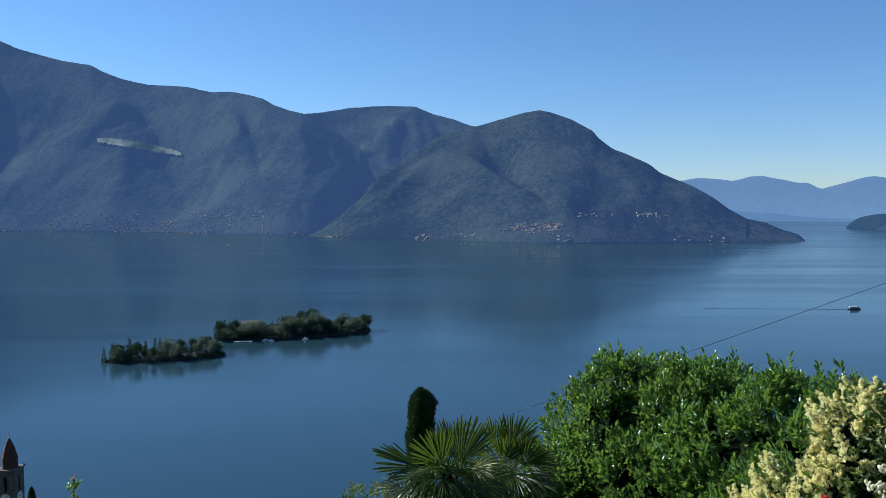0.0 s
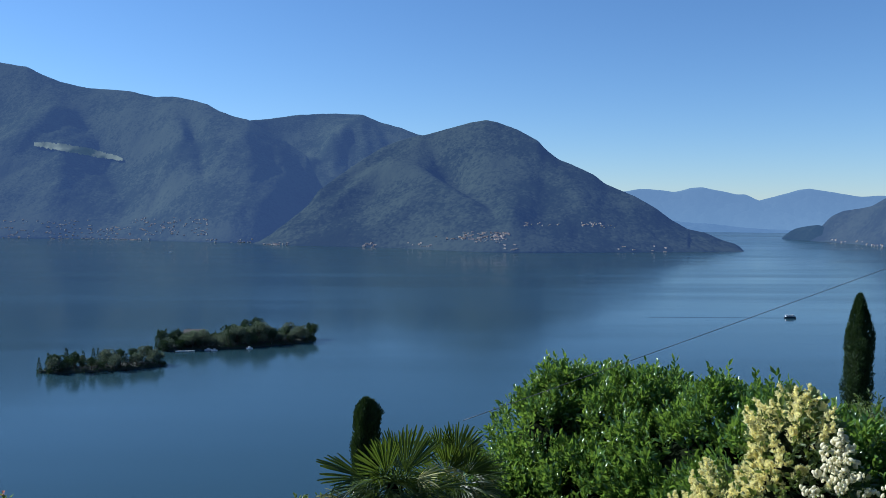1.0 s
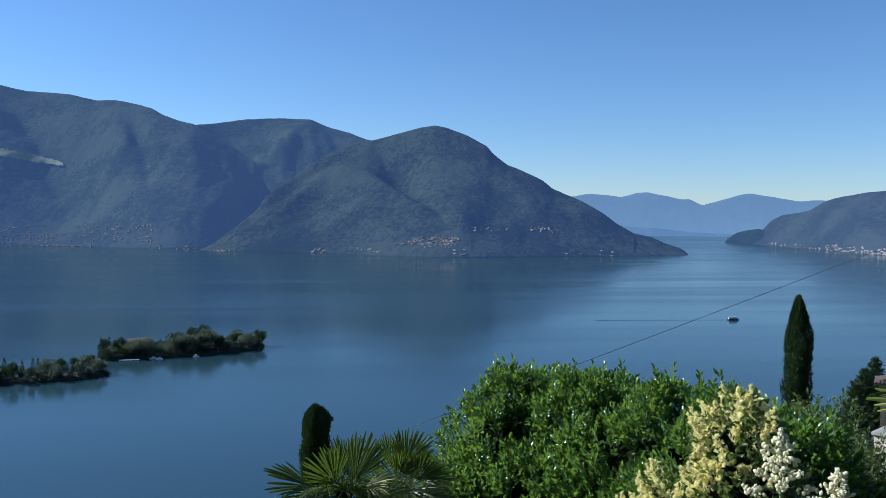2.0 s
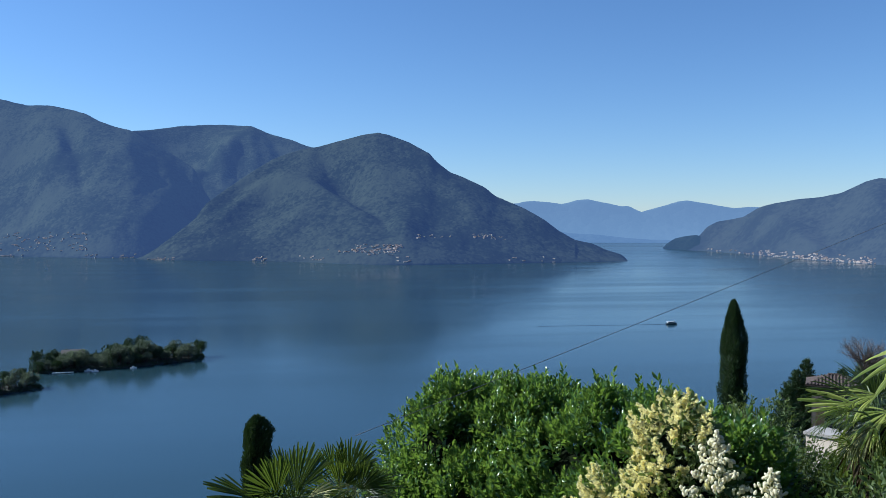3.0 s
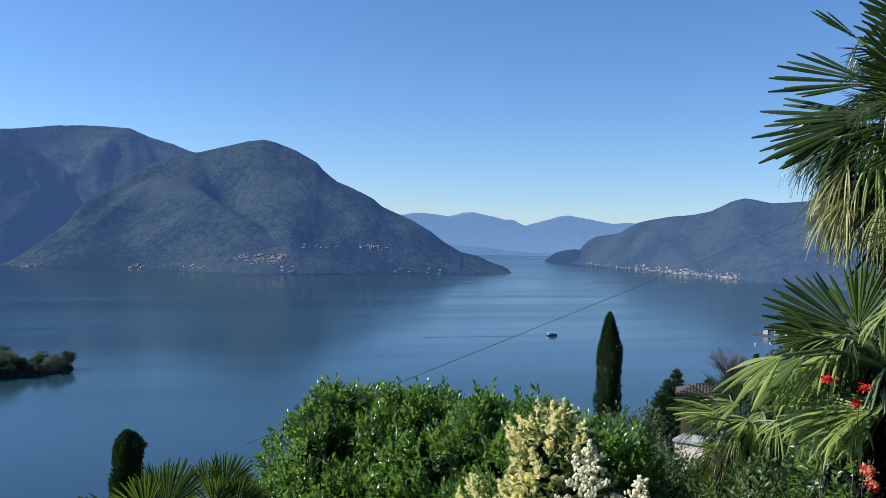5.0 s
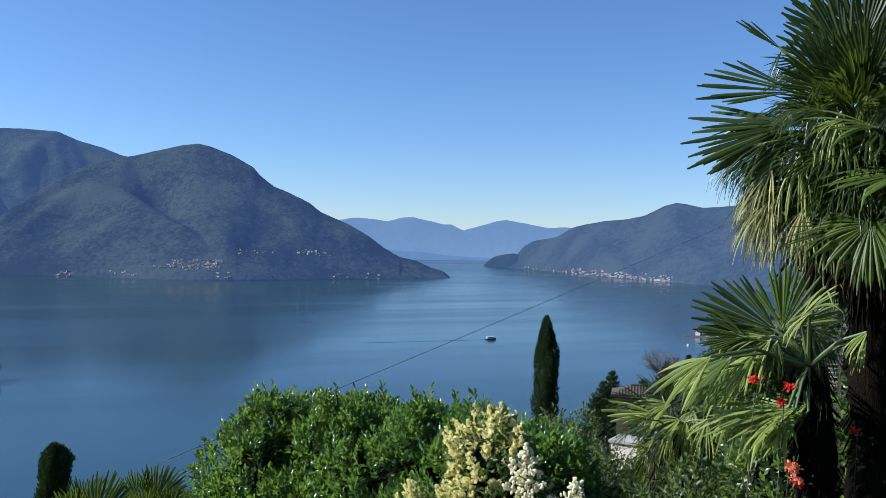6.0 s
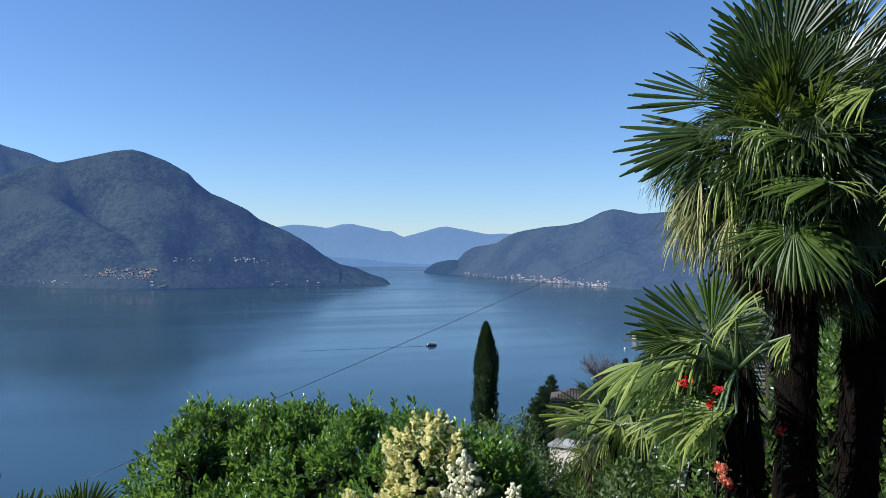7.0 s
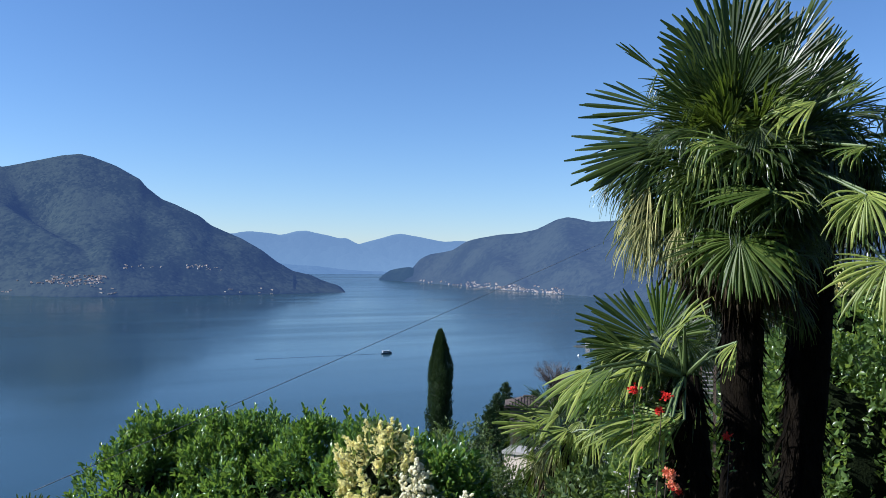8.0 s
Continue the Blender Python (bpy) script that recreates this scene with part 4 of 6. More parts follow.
# hanging fans
add_fans(twin_palm, 52.0, [
    ("green", (-0.10, -0.74, -0.09), (0.11, -0.99, -0.1), TOP, 0.40, 70, 1.3),
], 1, 633)
low_palm = palm((4.50, 4.15, 0.85), (4.80, 3.98, -3.0), 0.11, "shorter fan palm with bright sunlit fans", 3, 26, 0.34, 0.40, 0, -50, lambda v: v.z > 0.6 or v.x * 0.725 + v.y * 0.688 < -0.1 or v.x * 0.688 - v.y * 0.725 > 0.0)
# stiff outer and upper fans
add_fans(low_palm, 46.5, [
    ("green", (-0.20, 0.22, 0.01), (-0.95, 0.31, 0.0), FRONT, 0.53, 44, 0.05),
    ("green", (-0.21, 0.19, -0.04), (-0.98, -0.15, 0.0), (0, 0.45, -0.9), 0.47, 40, 0.12),
    ("green", (-0.38, 0.18, -0.13), (-0.99, 0.13, 0.0), (0, 0.3, -0.9), 0.29, 40, 0.1),
    ("half_lit", (-0.16, 0.25, -0.09), (0.31, 0.95, 0.0), (0, 0.3, -1), 0.42, 60, 0.05),
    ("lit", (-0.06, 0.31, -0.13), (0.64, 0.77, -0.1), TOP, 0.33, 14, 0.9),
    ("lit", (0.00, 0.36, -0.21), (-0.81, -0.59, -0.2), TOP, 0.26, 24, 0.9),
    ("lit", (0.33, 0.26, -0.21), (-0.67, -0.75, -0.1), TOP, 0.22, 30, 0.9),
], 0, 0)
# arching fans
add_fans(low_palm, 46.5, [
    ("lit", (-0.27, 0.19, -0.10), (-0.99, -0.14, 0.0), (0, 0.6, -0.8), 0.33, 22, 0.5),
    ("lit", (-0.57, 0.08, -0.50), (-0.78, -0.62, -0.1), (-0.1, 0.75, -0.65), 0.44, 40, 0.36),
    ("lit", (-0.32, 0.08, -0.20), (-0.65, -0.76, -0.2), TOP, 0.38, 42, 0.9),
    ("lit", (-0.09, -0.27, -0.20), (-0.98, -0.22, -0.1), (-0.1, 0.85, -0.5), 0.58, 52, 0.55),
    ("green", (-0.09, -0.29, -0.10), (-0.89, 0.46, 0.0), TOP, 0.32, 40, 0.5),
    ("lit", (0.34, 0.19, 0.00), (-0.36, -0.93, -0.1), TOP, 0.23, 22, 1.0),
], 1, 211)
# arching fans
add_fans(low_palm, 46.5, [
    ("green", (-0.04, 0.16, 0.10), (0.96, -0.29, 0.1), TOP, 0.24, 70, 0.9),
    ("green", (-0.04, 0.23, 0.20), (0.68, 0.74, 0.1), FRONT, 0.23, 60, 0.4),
    ("half_lit", (-0.35, 0.07, 0.10), (-0.93, -0.36, 0.0), TOP, 0.25, 40, 0.5),
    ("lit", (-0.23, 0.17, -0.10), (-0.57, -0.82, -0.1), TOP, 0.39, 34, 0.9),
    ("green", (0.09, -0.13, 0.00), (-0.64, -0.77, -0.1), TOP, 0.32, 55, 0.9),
    ("half_lit", (-0.43, -0.14, 0.10), (-0.90, -0.44, 0.0), TOP, 0.31, 50, 0.7),
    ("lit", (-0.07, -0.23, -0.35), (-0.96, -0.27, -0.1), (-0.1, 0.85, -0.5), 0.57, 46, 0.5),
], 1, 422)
# arching fans
add_fans(low_palm, 46.5, [
    ("half_lit", (-0.11, -0.22, -0.35), (-0.75, -0.66, -0.1), TOP, 0.33, 40, 0.8),
    ("half_lit", (-0.46, 0.06, -0.30), (-0.70, -0.71, 0.0), (-0.2, 0.8, -0.6), 0.42, 40, 0.5),
], 1, 633)
# hanging fans
add_fans(low_palm, 46.5, [
    ("green", (-0.19, 0.16, -0.10), (-0.56, -0.83, -0.2), TOP, 0.27, 60, 1.2),
    ("green", (-0.23, 0.08, 0.00), (-0.42, -0.91, -0.1), TOP, 0.27, 70, 1.2),
    ("green", (-0.00, 0.06, 0.00), (0.14, -0.99, 0.0), TOP, 0.27, 70, 1.3),
    ("green", (0.01, 0.25, 0.00), (0.17, -0.99, 0.0), TOP, 0.35, 60, 1.2),
    ("green", (-0.12, 0.04, 0.05), (-0.11, -0.99, 0.0), TOP, 0.32, 60, 1.2),
], 1, 844)
small_palm = palm((6.75, 8.35, -0.62), (6.9, 8.25, -4.6), 0.10, "low fan palm among garden shrubs", 4, 12, 0.4, 0.5, 80, -30, lambda v: v.z > 0.5)
# stiff outer and upper fans
add_fans(small_palm, 38.5, [
    ("lit", (-0.22, 0.18, 0.00), (-1.00, 0.01, 0.0), (0, 0.5, -0.85), 0.59, 26, 0.15),
], 1, 0)
# arching fans
add_fans(small_palm, 38.5, [
    ("green", (-0.26, 0.28, 0.10), (-0.99, 0.15, 0.0), (0, 0.5, -0.85), 0.51, 26, 0.2),
    ("lit", (0.10, 0.15, -0.10), (-0.86, -0.50, -0.1), TOP, 0.61, 48, 1.0),
    ("green", (-0.04, 0.23, 0.20), (0.27, 0.96, 0.0), FRONT, 0.38, 60, 0.3),
    ("green", (0.49, 0.27, 0.10), (0.94, -0.34, 0.1), TOP, 0.37, 60, 0.8),
    ("green", (-0.12, 0.37, 0.20), (-0.85, 0.53, 0.0), TOP, 0.39, 50, 0.5),
], 1, 211)
# hanging fans
add_fans(small_palm, 38.5, [
    ("lit", (0.17, 0.12, -0.10), (-0.38, -0.93, -0.1), TOP, 0.54, 55, 1.4),
    ("strand", (-0.04, -0.01, -0.20), (-0.40, -0.92, -0.1), TOP, 0.51, 55, 1.5),
    ("green", (0.31, 0.03, 0.00), (0.01, -1.00, 0.0), TOP, 0.53, 70, 1.4),
    ("lit", (0.41, 0.18, -0.20), (-0.38, -0.93, -0.1), TOP, 0.54, 50, 1.4),
    ("green", (-0.22, -0.02, 0.00), (-0.50, -0.87, 0.0), TOP, 0.42, 55, 1.3),
    ("strand", (0.14, -0.13, -0.10), (-0.26, -0.97, 0.0), TOP, 0.52, 50, 1.6),
], 1, 422)
terrace_palm = palm((0.10, 10.4, -1.80), (0.2, 10.5, -5.6), 0.10, "fan palm below the terrace with stiff green fans", 5, 22, 0.36, 0.54, 400, -40, lambda v: v.z > 0.35)
# stiff outer and upper fans
add_fans(terrace_palm, 0.0, [
    ("green", (-0.12, 0.14, -0.12), (-0.40, 0.9, -0.1), FRONT, 0.50, 55, 0.05),
    ("green", (0.12, 0.14, -0.05), (0.38, 0.95, 0), (-0.1, 0.25, -1), 0.60, 42, 0.03),
    ("green", (-0.39, 0.06, 0.00), (-1, 0.25, 0), (0.1, 0.6, -0.8), 0.62, 34, 0.10),
    ("green", (0.02, 0.12, 0.25), (0.1, 0.8, 0.4), FRONT, 0.48, 80, 0.1),
], 0, 0)
# arching fans
add_fans(terrace_palm, 0.0, [
    ("green", (-0.34, 0.00, -0.15), (-0.9, -0.2, -0.35), TOP, 0.55, 60, 0.6),
    ("strand", (0.26, 0.12, -0.22), (0.75, 0.25, -0.5), TOP, 0.42, 55, 0.4),
    ("green", (0.38, -0.05, -0.15), (1, 0.0, -0.3), TOP, 0.58, 40, 0.35),
    ("green", (0.00, 0.05, -0.15), (-0.1, 0.5, -0.7), TOP, 0.42, 100, 0.4),
    ("green", (0.10, 0.00, -0.05), (0.3, 0.7, -0.4), FRONT, 0.40, 100, 0.3),
    ("green", (-0.15, 0.00, -0.05), (-0.3, 0.7, -0.4), FRONT, 0.40, 100, 0.3),
    ("green", (-0.08, 0.02, -0.32), (-0.2, -0.2, -0.9), TOP, 0.50, 100, 0.9),
], 0, 211)
# arching fans
add_fans(terrace_palm, 0.0, [
    ("strand", (-0.55, -0.20, -0.10), (-1, 0.05, -0.3), TOP, 0.42, 50, 0.3),
    ("green", (0.20, -0.05, -0.30), (0.4, -0.3, -0.8), TOP, 0.50, 90, 1.0),
], 0, 422)
hedge_palm = palm((0.92, 11.4, -2.20), (0.95, 11.5, -6.0), 0.10, "fan palm beside the laurel bush", 6, 24, 0.34, 0.56, 400, -40, lambda v: v.z > 0.6)
# stiff outer and upper fans
add_fans(hedge_palm, 4.6, [
    ("green", (-0.18, 0.42, 0.00), (-0.1, 1, 0), FRONT, 0.45, 42, 0.05),
    ("green", (0.02, 0.42, 0.00), (0.32, 0.95, 0), FRONT, 0.50, 55, 0.05),
    ("green", (-0.10, 0.22, -0.10), (-0.2, 0.9, -0.2), FRONT, 0.46, 75, 0.15),
    ("green", (0.18, 0.22, -0.10), (0.3, 0.9, -0.2), FRONT, 0.46, 75, 0.15),
    ("green", (0.05, 0.30, 0.15), (0.1, 1, 0.2), FRONT, 0.46, 85, 0.1),
], 0, 0)
# arching fans
add_fans(hedge_palm, 4.6, [
    ("strand", (0.12, 0.30, -0.25), (-0.7, -0.1, -0.6), TOP, 0.34, 60, 0.3),
    ("green", (0.30, 0.20, 0.00), (0.9, 0.3, 0), FRONT, 0.40, 70, 0.3),
    ("strand", (0.25, 0.05, -0.25), (0.8, -0.1, -0.5), TOP, 0.45, 70, 0.6),
    ("green", (-0.30, 0.15, 0.00), (-0.9, 0.3, 0), FRONT, 0.45, 70, 0.2),
    ("green", (0.00, 0.10, -0.30), (0, -0.3, -0.9), TOP, 0.50, 100, 0.9),
], 0, 211)
cypress((-0.60, 22.1, -3.37), 6.0, 0.345, "dark green columnar cypress with a clipped blunt top", 0.06, 1)
cypress((12.98, 22.1, -0.57), 7.5, 0.32, "tall dark green pointed cypress", 0.16, 2, 0.62, 0.40)


def plume_shrub():
    blobs = [(4.25, 8.25, -1.20, 0.44, 0.80), (3.85, 8.5, -1.95, 0.5, 0.75), (4.62, 8.4, -1.85, 0.5, 0.75), (3.70, 8.9, -2.4, 0.5, 0.75)]
    top = shrub("flowering_shrub", blobs, 900, 7, 0.085, "shrub", "green shrub covered with creamy yellow feathery plumes", "bush", up=0.6, shoot=0.18)
    off = np.array(top.matrix_basis.translation)
    p, nrm = blob_shell([(b[0], b[1], b[2], b[3] * 1.04, b[4] * 1.04) for b in blobs], 1400, 0.12, -0.3)
    weight = nrm @ np.array((-0.55, -0.20, 0.80)) + 0.2 * rng.normal(size=len(nrm))
    pick = np.flatnonzero(weight > 0.50)[:165]
    at, way = [], []
    for q, nn in zip(p[pick], nrm[pick]):
        axis = unit(nn * 0.6 + np.array((-0.05, 0, 1.0)) + 0.25 * rng.normal(size=3))
        ln = 0.20 + 0.20 * rng.random()
        for spray in range(11):
            s0 = spray / 11
            out = unit(np.cross(axis, rng.normal(size=3)))
            arm = (0.10 * (1 - s0) + 0.012) * (0.6 + 0.6 * rng.random())
            t = rng.random(44)
            root = q - off + axis * ln * s0
            at.append(root + (out * 0.85 + axis * 0.6)[None] * (arm * t)[:, None] + 0.006 * rng.normal(size=(44, 3)))
            way.append(out[None] * 0.6 + axis[None] * 0.7 + 0.6 * rng.normal(size=(44, 3)))
    at, way = np.concatenate(at), np.concatenate(way)
    leaf_mesh("blossom", at, way, 0.026, 0.012, M["plume"], top, "creamy yellow flower plumes")


plume_shrub()


def bell_mesh():
    bm = bmesh.new()
    bmesh.ops.create_uvsphere(bm, u_segments=7, v_segments=5, radius=0.0115)
    for v in bm.verts:
        v.co.z *= 1.7
        if v.co.z > 0.015:
            v.co.x, v.co.y = v.co.x * 0.6, v.co.y * 0.6
    me = bpy.data.meshes.new("flower")
    bm.to_mesh(me)
    bm.free()
    me.materials.append(M["white_bell"])
    me.polygons.foreach_set("use_smooth", [True] * len(me.polygons))
    return me


BELL = bell_mesh()


def yucca(tip, height, width, count, label):
    """A yucca in bloom: a spike with side branches of hanging bells, sword leaves below."""
    x, y, z = tip
    g = hill_z(x, y)
    top = thing("yucca", pose(x, y, g), label, "yucca", "yuccas")
    h = z - g
    vs, fs = tube([(0, 0, 0), (0.02, 0, h * 0.6), (0, 0, h)], [0.03, 0.02, 0.006], 7)
    mesh_ob("stem", vs, fs, M["petiole"], top, smooth=True)

    def bell(q):
        ob = new("flower", BELL)
        ob.parent = top
        ob.matrix_basis = Matrix.Translation(q) @ pose(0, 0, 0, 35 * rng.normal(), 35 * rng.normal(), 0) @ Matrix.Scale(0.95 + 0.5 * rng.random(), 4)

    for k in range(count // 3):
        t = rng.random()
        bell(Vector((0.045 * rng.normal() * (1.2 - t), 0.045 * rng.normal() * (1.2 - t), h - height * 0.62 * (1 - t))))
    arms = 22
    for k in range(arms):
        t = (k + 0.5) / arms
        a = k * 2.39996
        ln = width * 0.5 * (0.18 + 0.95 * (1 - t)) * (0.75 + 0.4 * rng.random())
        base = Vector((0, 0, h - height * (1 - t) * 0.95 - 0.03))
        end = base + Vector((ln * math.cos(a), ln * math.sin(a), 0.35 * ln))
        vs, fs = tube([base, base.lerp(end, 0.6) + Vector((0, 0, 0.02)), end], [0.006, 0.004, 0.002], 5)
        mesh_ob("branch", vs, fs, M["petiole"], top)
        for j in range(max(2, round(count * 0.66 / arms * (0.6 + 0.8 * (1 - t))))):
            q = base.lerp(end, 0.45 + 0.6 * rng.random())
            bell(q + Vector((0.018 * rng.normal(), 0.018 * rng.normal(), -0.03 + 0.015 * rng.normal())))
    n = 60
    a = rng.random(n) * 6.283
    d = np.stack([np.cos(a), np.sin(a), 0.3 + 1.2 * rng.random(n)], 1)
    leaf_mesh("leaves", np.tile((0, 0, h * 0.35), (n, 1)), d, 0.55 + 0.2 * rng.random(n), 0.035, M["shrub"], top)


yucca((3.86, 6.80, -0.22), 0.72, 0.70, 430, "tall yucca spike of creamy white bell flowers")
yucca((4.12, 6.35, -0.44), 0.5, 0.46, 230, "shorter yucca spike of creamy white bell flowers")

# ---- shrubs and flowers round the palms ----
shrub("camellia_bush", [(7.6, 5.2, -1.0, 1.0, 1.75), (8.5, 4.5, -0.9, 1.1, 1.8), (6.9, 6.4, -1.6, 0.8, 1.5), (9.4, 3.7, -0.8, 1.1, 1.8)], 5200, 7, 0.085, "camellia", "tall leafy green bush behind the palm trunks", "bush", up=0.5, shoot=0.2, holes=0.25)
shrub("garden_shrub", [(7.6, 8.6, -2.6, 0.9, 1.2), (6.4, 7.4, -2.0, 0.7, 1.0), (5.6, 6.6, -1.9, 0.6, 1.1), (8.6, 9.6, -2.9, 1.0, 1.3)], 1500, 7, 0.08, "shrub", "mixed low green shrubs below the palms", "bush", up=0.6, shoot=0.16, holes=0.2)
shrub("low_shrub", [(-1.1, 11.5, -3.05, 0.55, 0.62), (-0.4, 11.7, -3.15, 0.5, 0.6), (-1.5, 11.2, -3.15, 0.5, 0.55), (-1.95, 11.1, -3.3, 0.45, 0.5)], 620, 7, 0.05, "shrub", "small grey-green shrub with a few white blossoms", "bush", up=0.4, shoot=0.12, wide=0.4)


def geranium(x, y, z, material, label, heads, spread):
    """A leafy flower plant with ragged flower heads among its leaves."""
    g = hill_z(x, y)
    top = thing("geranium", pose(x, y, g), label, "flower", "garden flowers")
    h = z - g
    vs, fs = tube([(0, 0, 0), (0.05, 0.03, h * 0.4), (-0.03, 0.02, h * 0.75), (0, 0, h - 0.03)], [0.007, 0.005, 0.004, 0.003], 6)
    mesh_ob("stem", vs, fs, M["bark"], top)
    n = 34
    p = np.stack([rng.normal(size=n) * spread * 0.6, rng.normal(size=n) * spread * 0.5, h - 0.03 - 0.22 * rng.random(n)], 1)
    leaf_mesh("leaves", p, rng.normal(size=(n, 3)) + np.array((0, 0, 0.5)), 0.022 + 0.018 * rng.random(n), 0.016, M["laurel"], top)
    for k in range(heads):
        c = np.array((rng.normal() * spread * 0.28, rng.normal() * spread * 0.2, h + 0.03 * rng.normal()))
        q = c + np.array((0.013, 0.013, 0.010)) * rng.normal(size=(46, 3)) * np.array((1.0, 1.0, 0.8))
        ob = leaf_mesh("flower_head", q, q - c + 0.02 * rng.normal(size=(46, 3)), 0.016 + 0.008 * rng.random(46), 0.017, M[material], top)
        del ob["kind"]


geranium(3.91, 4.01, 0.76, "red", "red geranium flowers among palm leaves", 1, 0.08)
geranium(4.07, 3.93, 0.72, "red", "bright red geranium flowers in shade", 2, 0.12)
geranium(4.88, 4.08, 0.43, "red", "small red flowers between palm trunks", 1, 0.10)
geranium(4.46, 4.10, 0.05, "red", "red geranium at the foot of the palms", 2, 0.12)
geranium(3.91, 3.73, 0.34, "orange", "salmon orange flowers beside the palm trunk", 4, 0.16)
geranium(3.12, 6.49, -0.72, "red", "red geranium below the flowering shrub", 1, 0.12)
geranium(3.45, 6.3, -0.78, "red", "orange-red geranium below the yucca", 2, 0.20)


def rose_tip():
    x, y = -3.09, 6.83
    g = hill_z(x, y)
    top = thing("rose_shoot", pose(x, y, g), "single rose shoot with yellow-green leaves and reddish tip", "flower")
    h = -0.68 - g
    vs, fs = tube([(0, 0, 0), (0.03, 0, h * 0.7), (0, 0, h)], [0.012, 0.008, 0.004], 6)
    mesh_ob("stem", vs, fs, M["petiole"], top)
    n = 44
    p = np.stack([0.022 * rng.normal(size=n), 0.015 * rng.normal(size=n), h - 0.02 - 0.16 * rng.random(n)], 1)
    leaf_mesh("leaves", p, rng.normal(size=(n, 3)) + np.array((0, 0, 0.2)), 0.045, 0.024, M["camellia"], top)
    leaf_mesh("tip", np.tile((0, 0, h), (6, 1)), rng.normal(size=(6, 3)) + np.array((0, 0, 0.5)), 0.032, 0.014, M["orange"], top, "reddish young leaves")


rose_tip()
shrub("garden_shrub", [(14.4, 20.4, -6.2, 0.9, 1.0), (15.4, 20.2, -6.0, 0.9, 1.0), (15.9, 21.2, -6.1, 0.9, 1.1), (16.6, 20.4, -6.0, 0.9, 1.0), (13.6, 19.4, -6.2, 0.9, 1.0)], 900, 7, 0.09, "shrub", "low green shrubs below the white garden house", "bush", up=0.5, shoot=0.16, holes=0.2)

def slim_post():
    x, y = 12.0, 7.62
    g = hill_z(x, y)
    top = thing("metal_post", pose(x, y, g), "slim pale metal post behind the palms", "post")
    vs, fs = tube([(0, 0, -0.2), (0, 0, 1.6 - g), (0, 0, 1.95 - g)], [0.03, 0.025, 0.022], 8)
    mesh_ob("shaft", vs, fs, M["metal"], top, smooth=True)
    part("cap", box((-0.05, -0.05, 1.95 - g), (0.05, 0.05, 2.0 - g), 0.01), M["metal"], top)


slim_post()

def terrace_wall():
    a, b = Vector((6.68, 7.10, -0.76)), Vector((6.70, 6.80, -0.68))
    c = (a + b) / 2
    turn = math.degrees(math.atan2(b.y - a.y, b.x - a.x))
    top = thing("garden_wall", pose(c.x, c.y, c.z, 0, 0, turn), "low sunlit pale rendered garden wall behind the palms", "wall")
    ln = (b - a).length / 2
    part("wall", box((-ln, -0.11, min(-0.8, hill_z(c.x, c.y) - c.z - 0.2)), (ln, 0.11, -0.02), 0.01), M["stone"], top)
    part("coping", box((-ln - 0.03, -0.15, -0.02), (ln + 0.03, 0.15, 0.04), 0.012), M["stone"], top)


def slatted_screen():
    x, y, z = (6.86, 6.07, 0.4)
    g = hill_z(x, y)
    top = thing("slatted_screen", pose(x, y, g, 0, 0, -48), "white slatted garden screen in the shade of the palms", "screen")
    for sx in (-0.07, 0.07):
        part("post", box((sx - 0.015, -0.015, -0.1), (sx + 0.015, 0.015, z - g + 0.16)), M["bark"], top)
    for k in range(6):
        q = z - g - 0.12 + k * 0.042
        part("slat", box((-0.055, -0.022, q), (0.055, -0.016, q + 0.014), 0.003), M["stone"], top)


def hydrangea():
    x, y, z = (8.88, 5.91, 1.47)
    blobs = [(x, y, z - 0.55, 0.42, 0.5), (x + 0.35, y - 0.2, z - 0.8, 0.42, 0.55), (x - 0.2, y + 0.2, z - 1.1, 0.5, 0.6)]
    top = shrub("hydrangea", blobs, 420, 7, 0.11, "camellia", "hydrangea with pale greenish yellow flower heads", "bush", up=0.4, shoot=0.15)
    off = np.array(top.matrix_basis.translation)
    for k in range(7):
        c = np.array((x, y, z)) - off + np.array((0.17 * rng.normal(), 0.12 * rng.normal(), 0.10 * rng.normal() - 0.08))
        d = ball_points(150)
        d[:, 2] *= 0.75
        ob = leaf_mesh("flower_head", c + d * 0.085, d, 0.03, 0.03, M["plume"], top, "pale yellow flower head")
        del ob["kind"]


terrace_wall()
slatted_screen()
hydrangea()

# ---- overhead cable ----
a0, a1 = Vector((0.93, 10.22, -0.97)), Vector((14.4, 16.82, 2.01))
line_way = a1 - a0
pts = [a0 + line_way * 1.5 * k / 40 - Vector((0, 0, 0.05 * math.sin(math.pi * k / 40))) for k in range(41)]
vs, fs = tube(pts, [0.0042] * len(pts), 6)
tagged(mesh_ob("overhead_cable", vs, fs, M["cable"], smooth=True), "thin dark cable hung across the view", "cable")


# ---- white garden house and tiled house on the slope ----
def gable(bm, lo, hi, ridge, over=0.4, thick=0.15):
    """A gabled roof slab over a rectangle, ridge along x."""
    x0, x1, y0, y1 = lo[0] - over, hi[0] + over, lo[1] - over, hi[1] + over
    ym, z = (y0 + y1) / 2, hi[2] - over * 0.35
    rows = []
    for x in (x0, x1):
        rows.append([bm.verts.new(c) for c in ((x, y0, z), (x, ym, ridge), (x, y1, z), (x, y1, z - thick), (x, ym, ridge - thick), (x, y0, z - thick))])
    for k in range(6):
        bm.faces.new((rows[0][k], rows[0][(k + 1) % 6], rows[1][(k + 1) % 6], rows[1][k]))
    bm.faces.new(rows[0][::-1])
    bm.faces.new(rows[1])
    bmesh.ops.recalc_face_normals(bm, faces=bm.faces)
    return bm


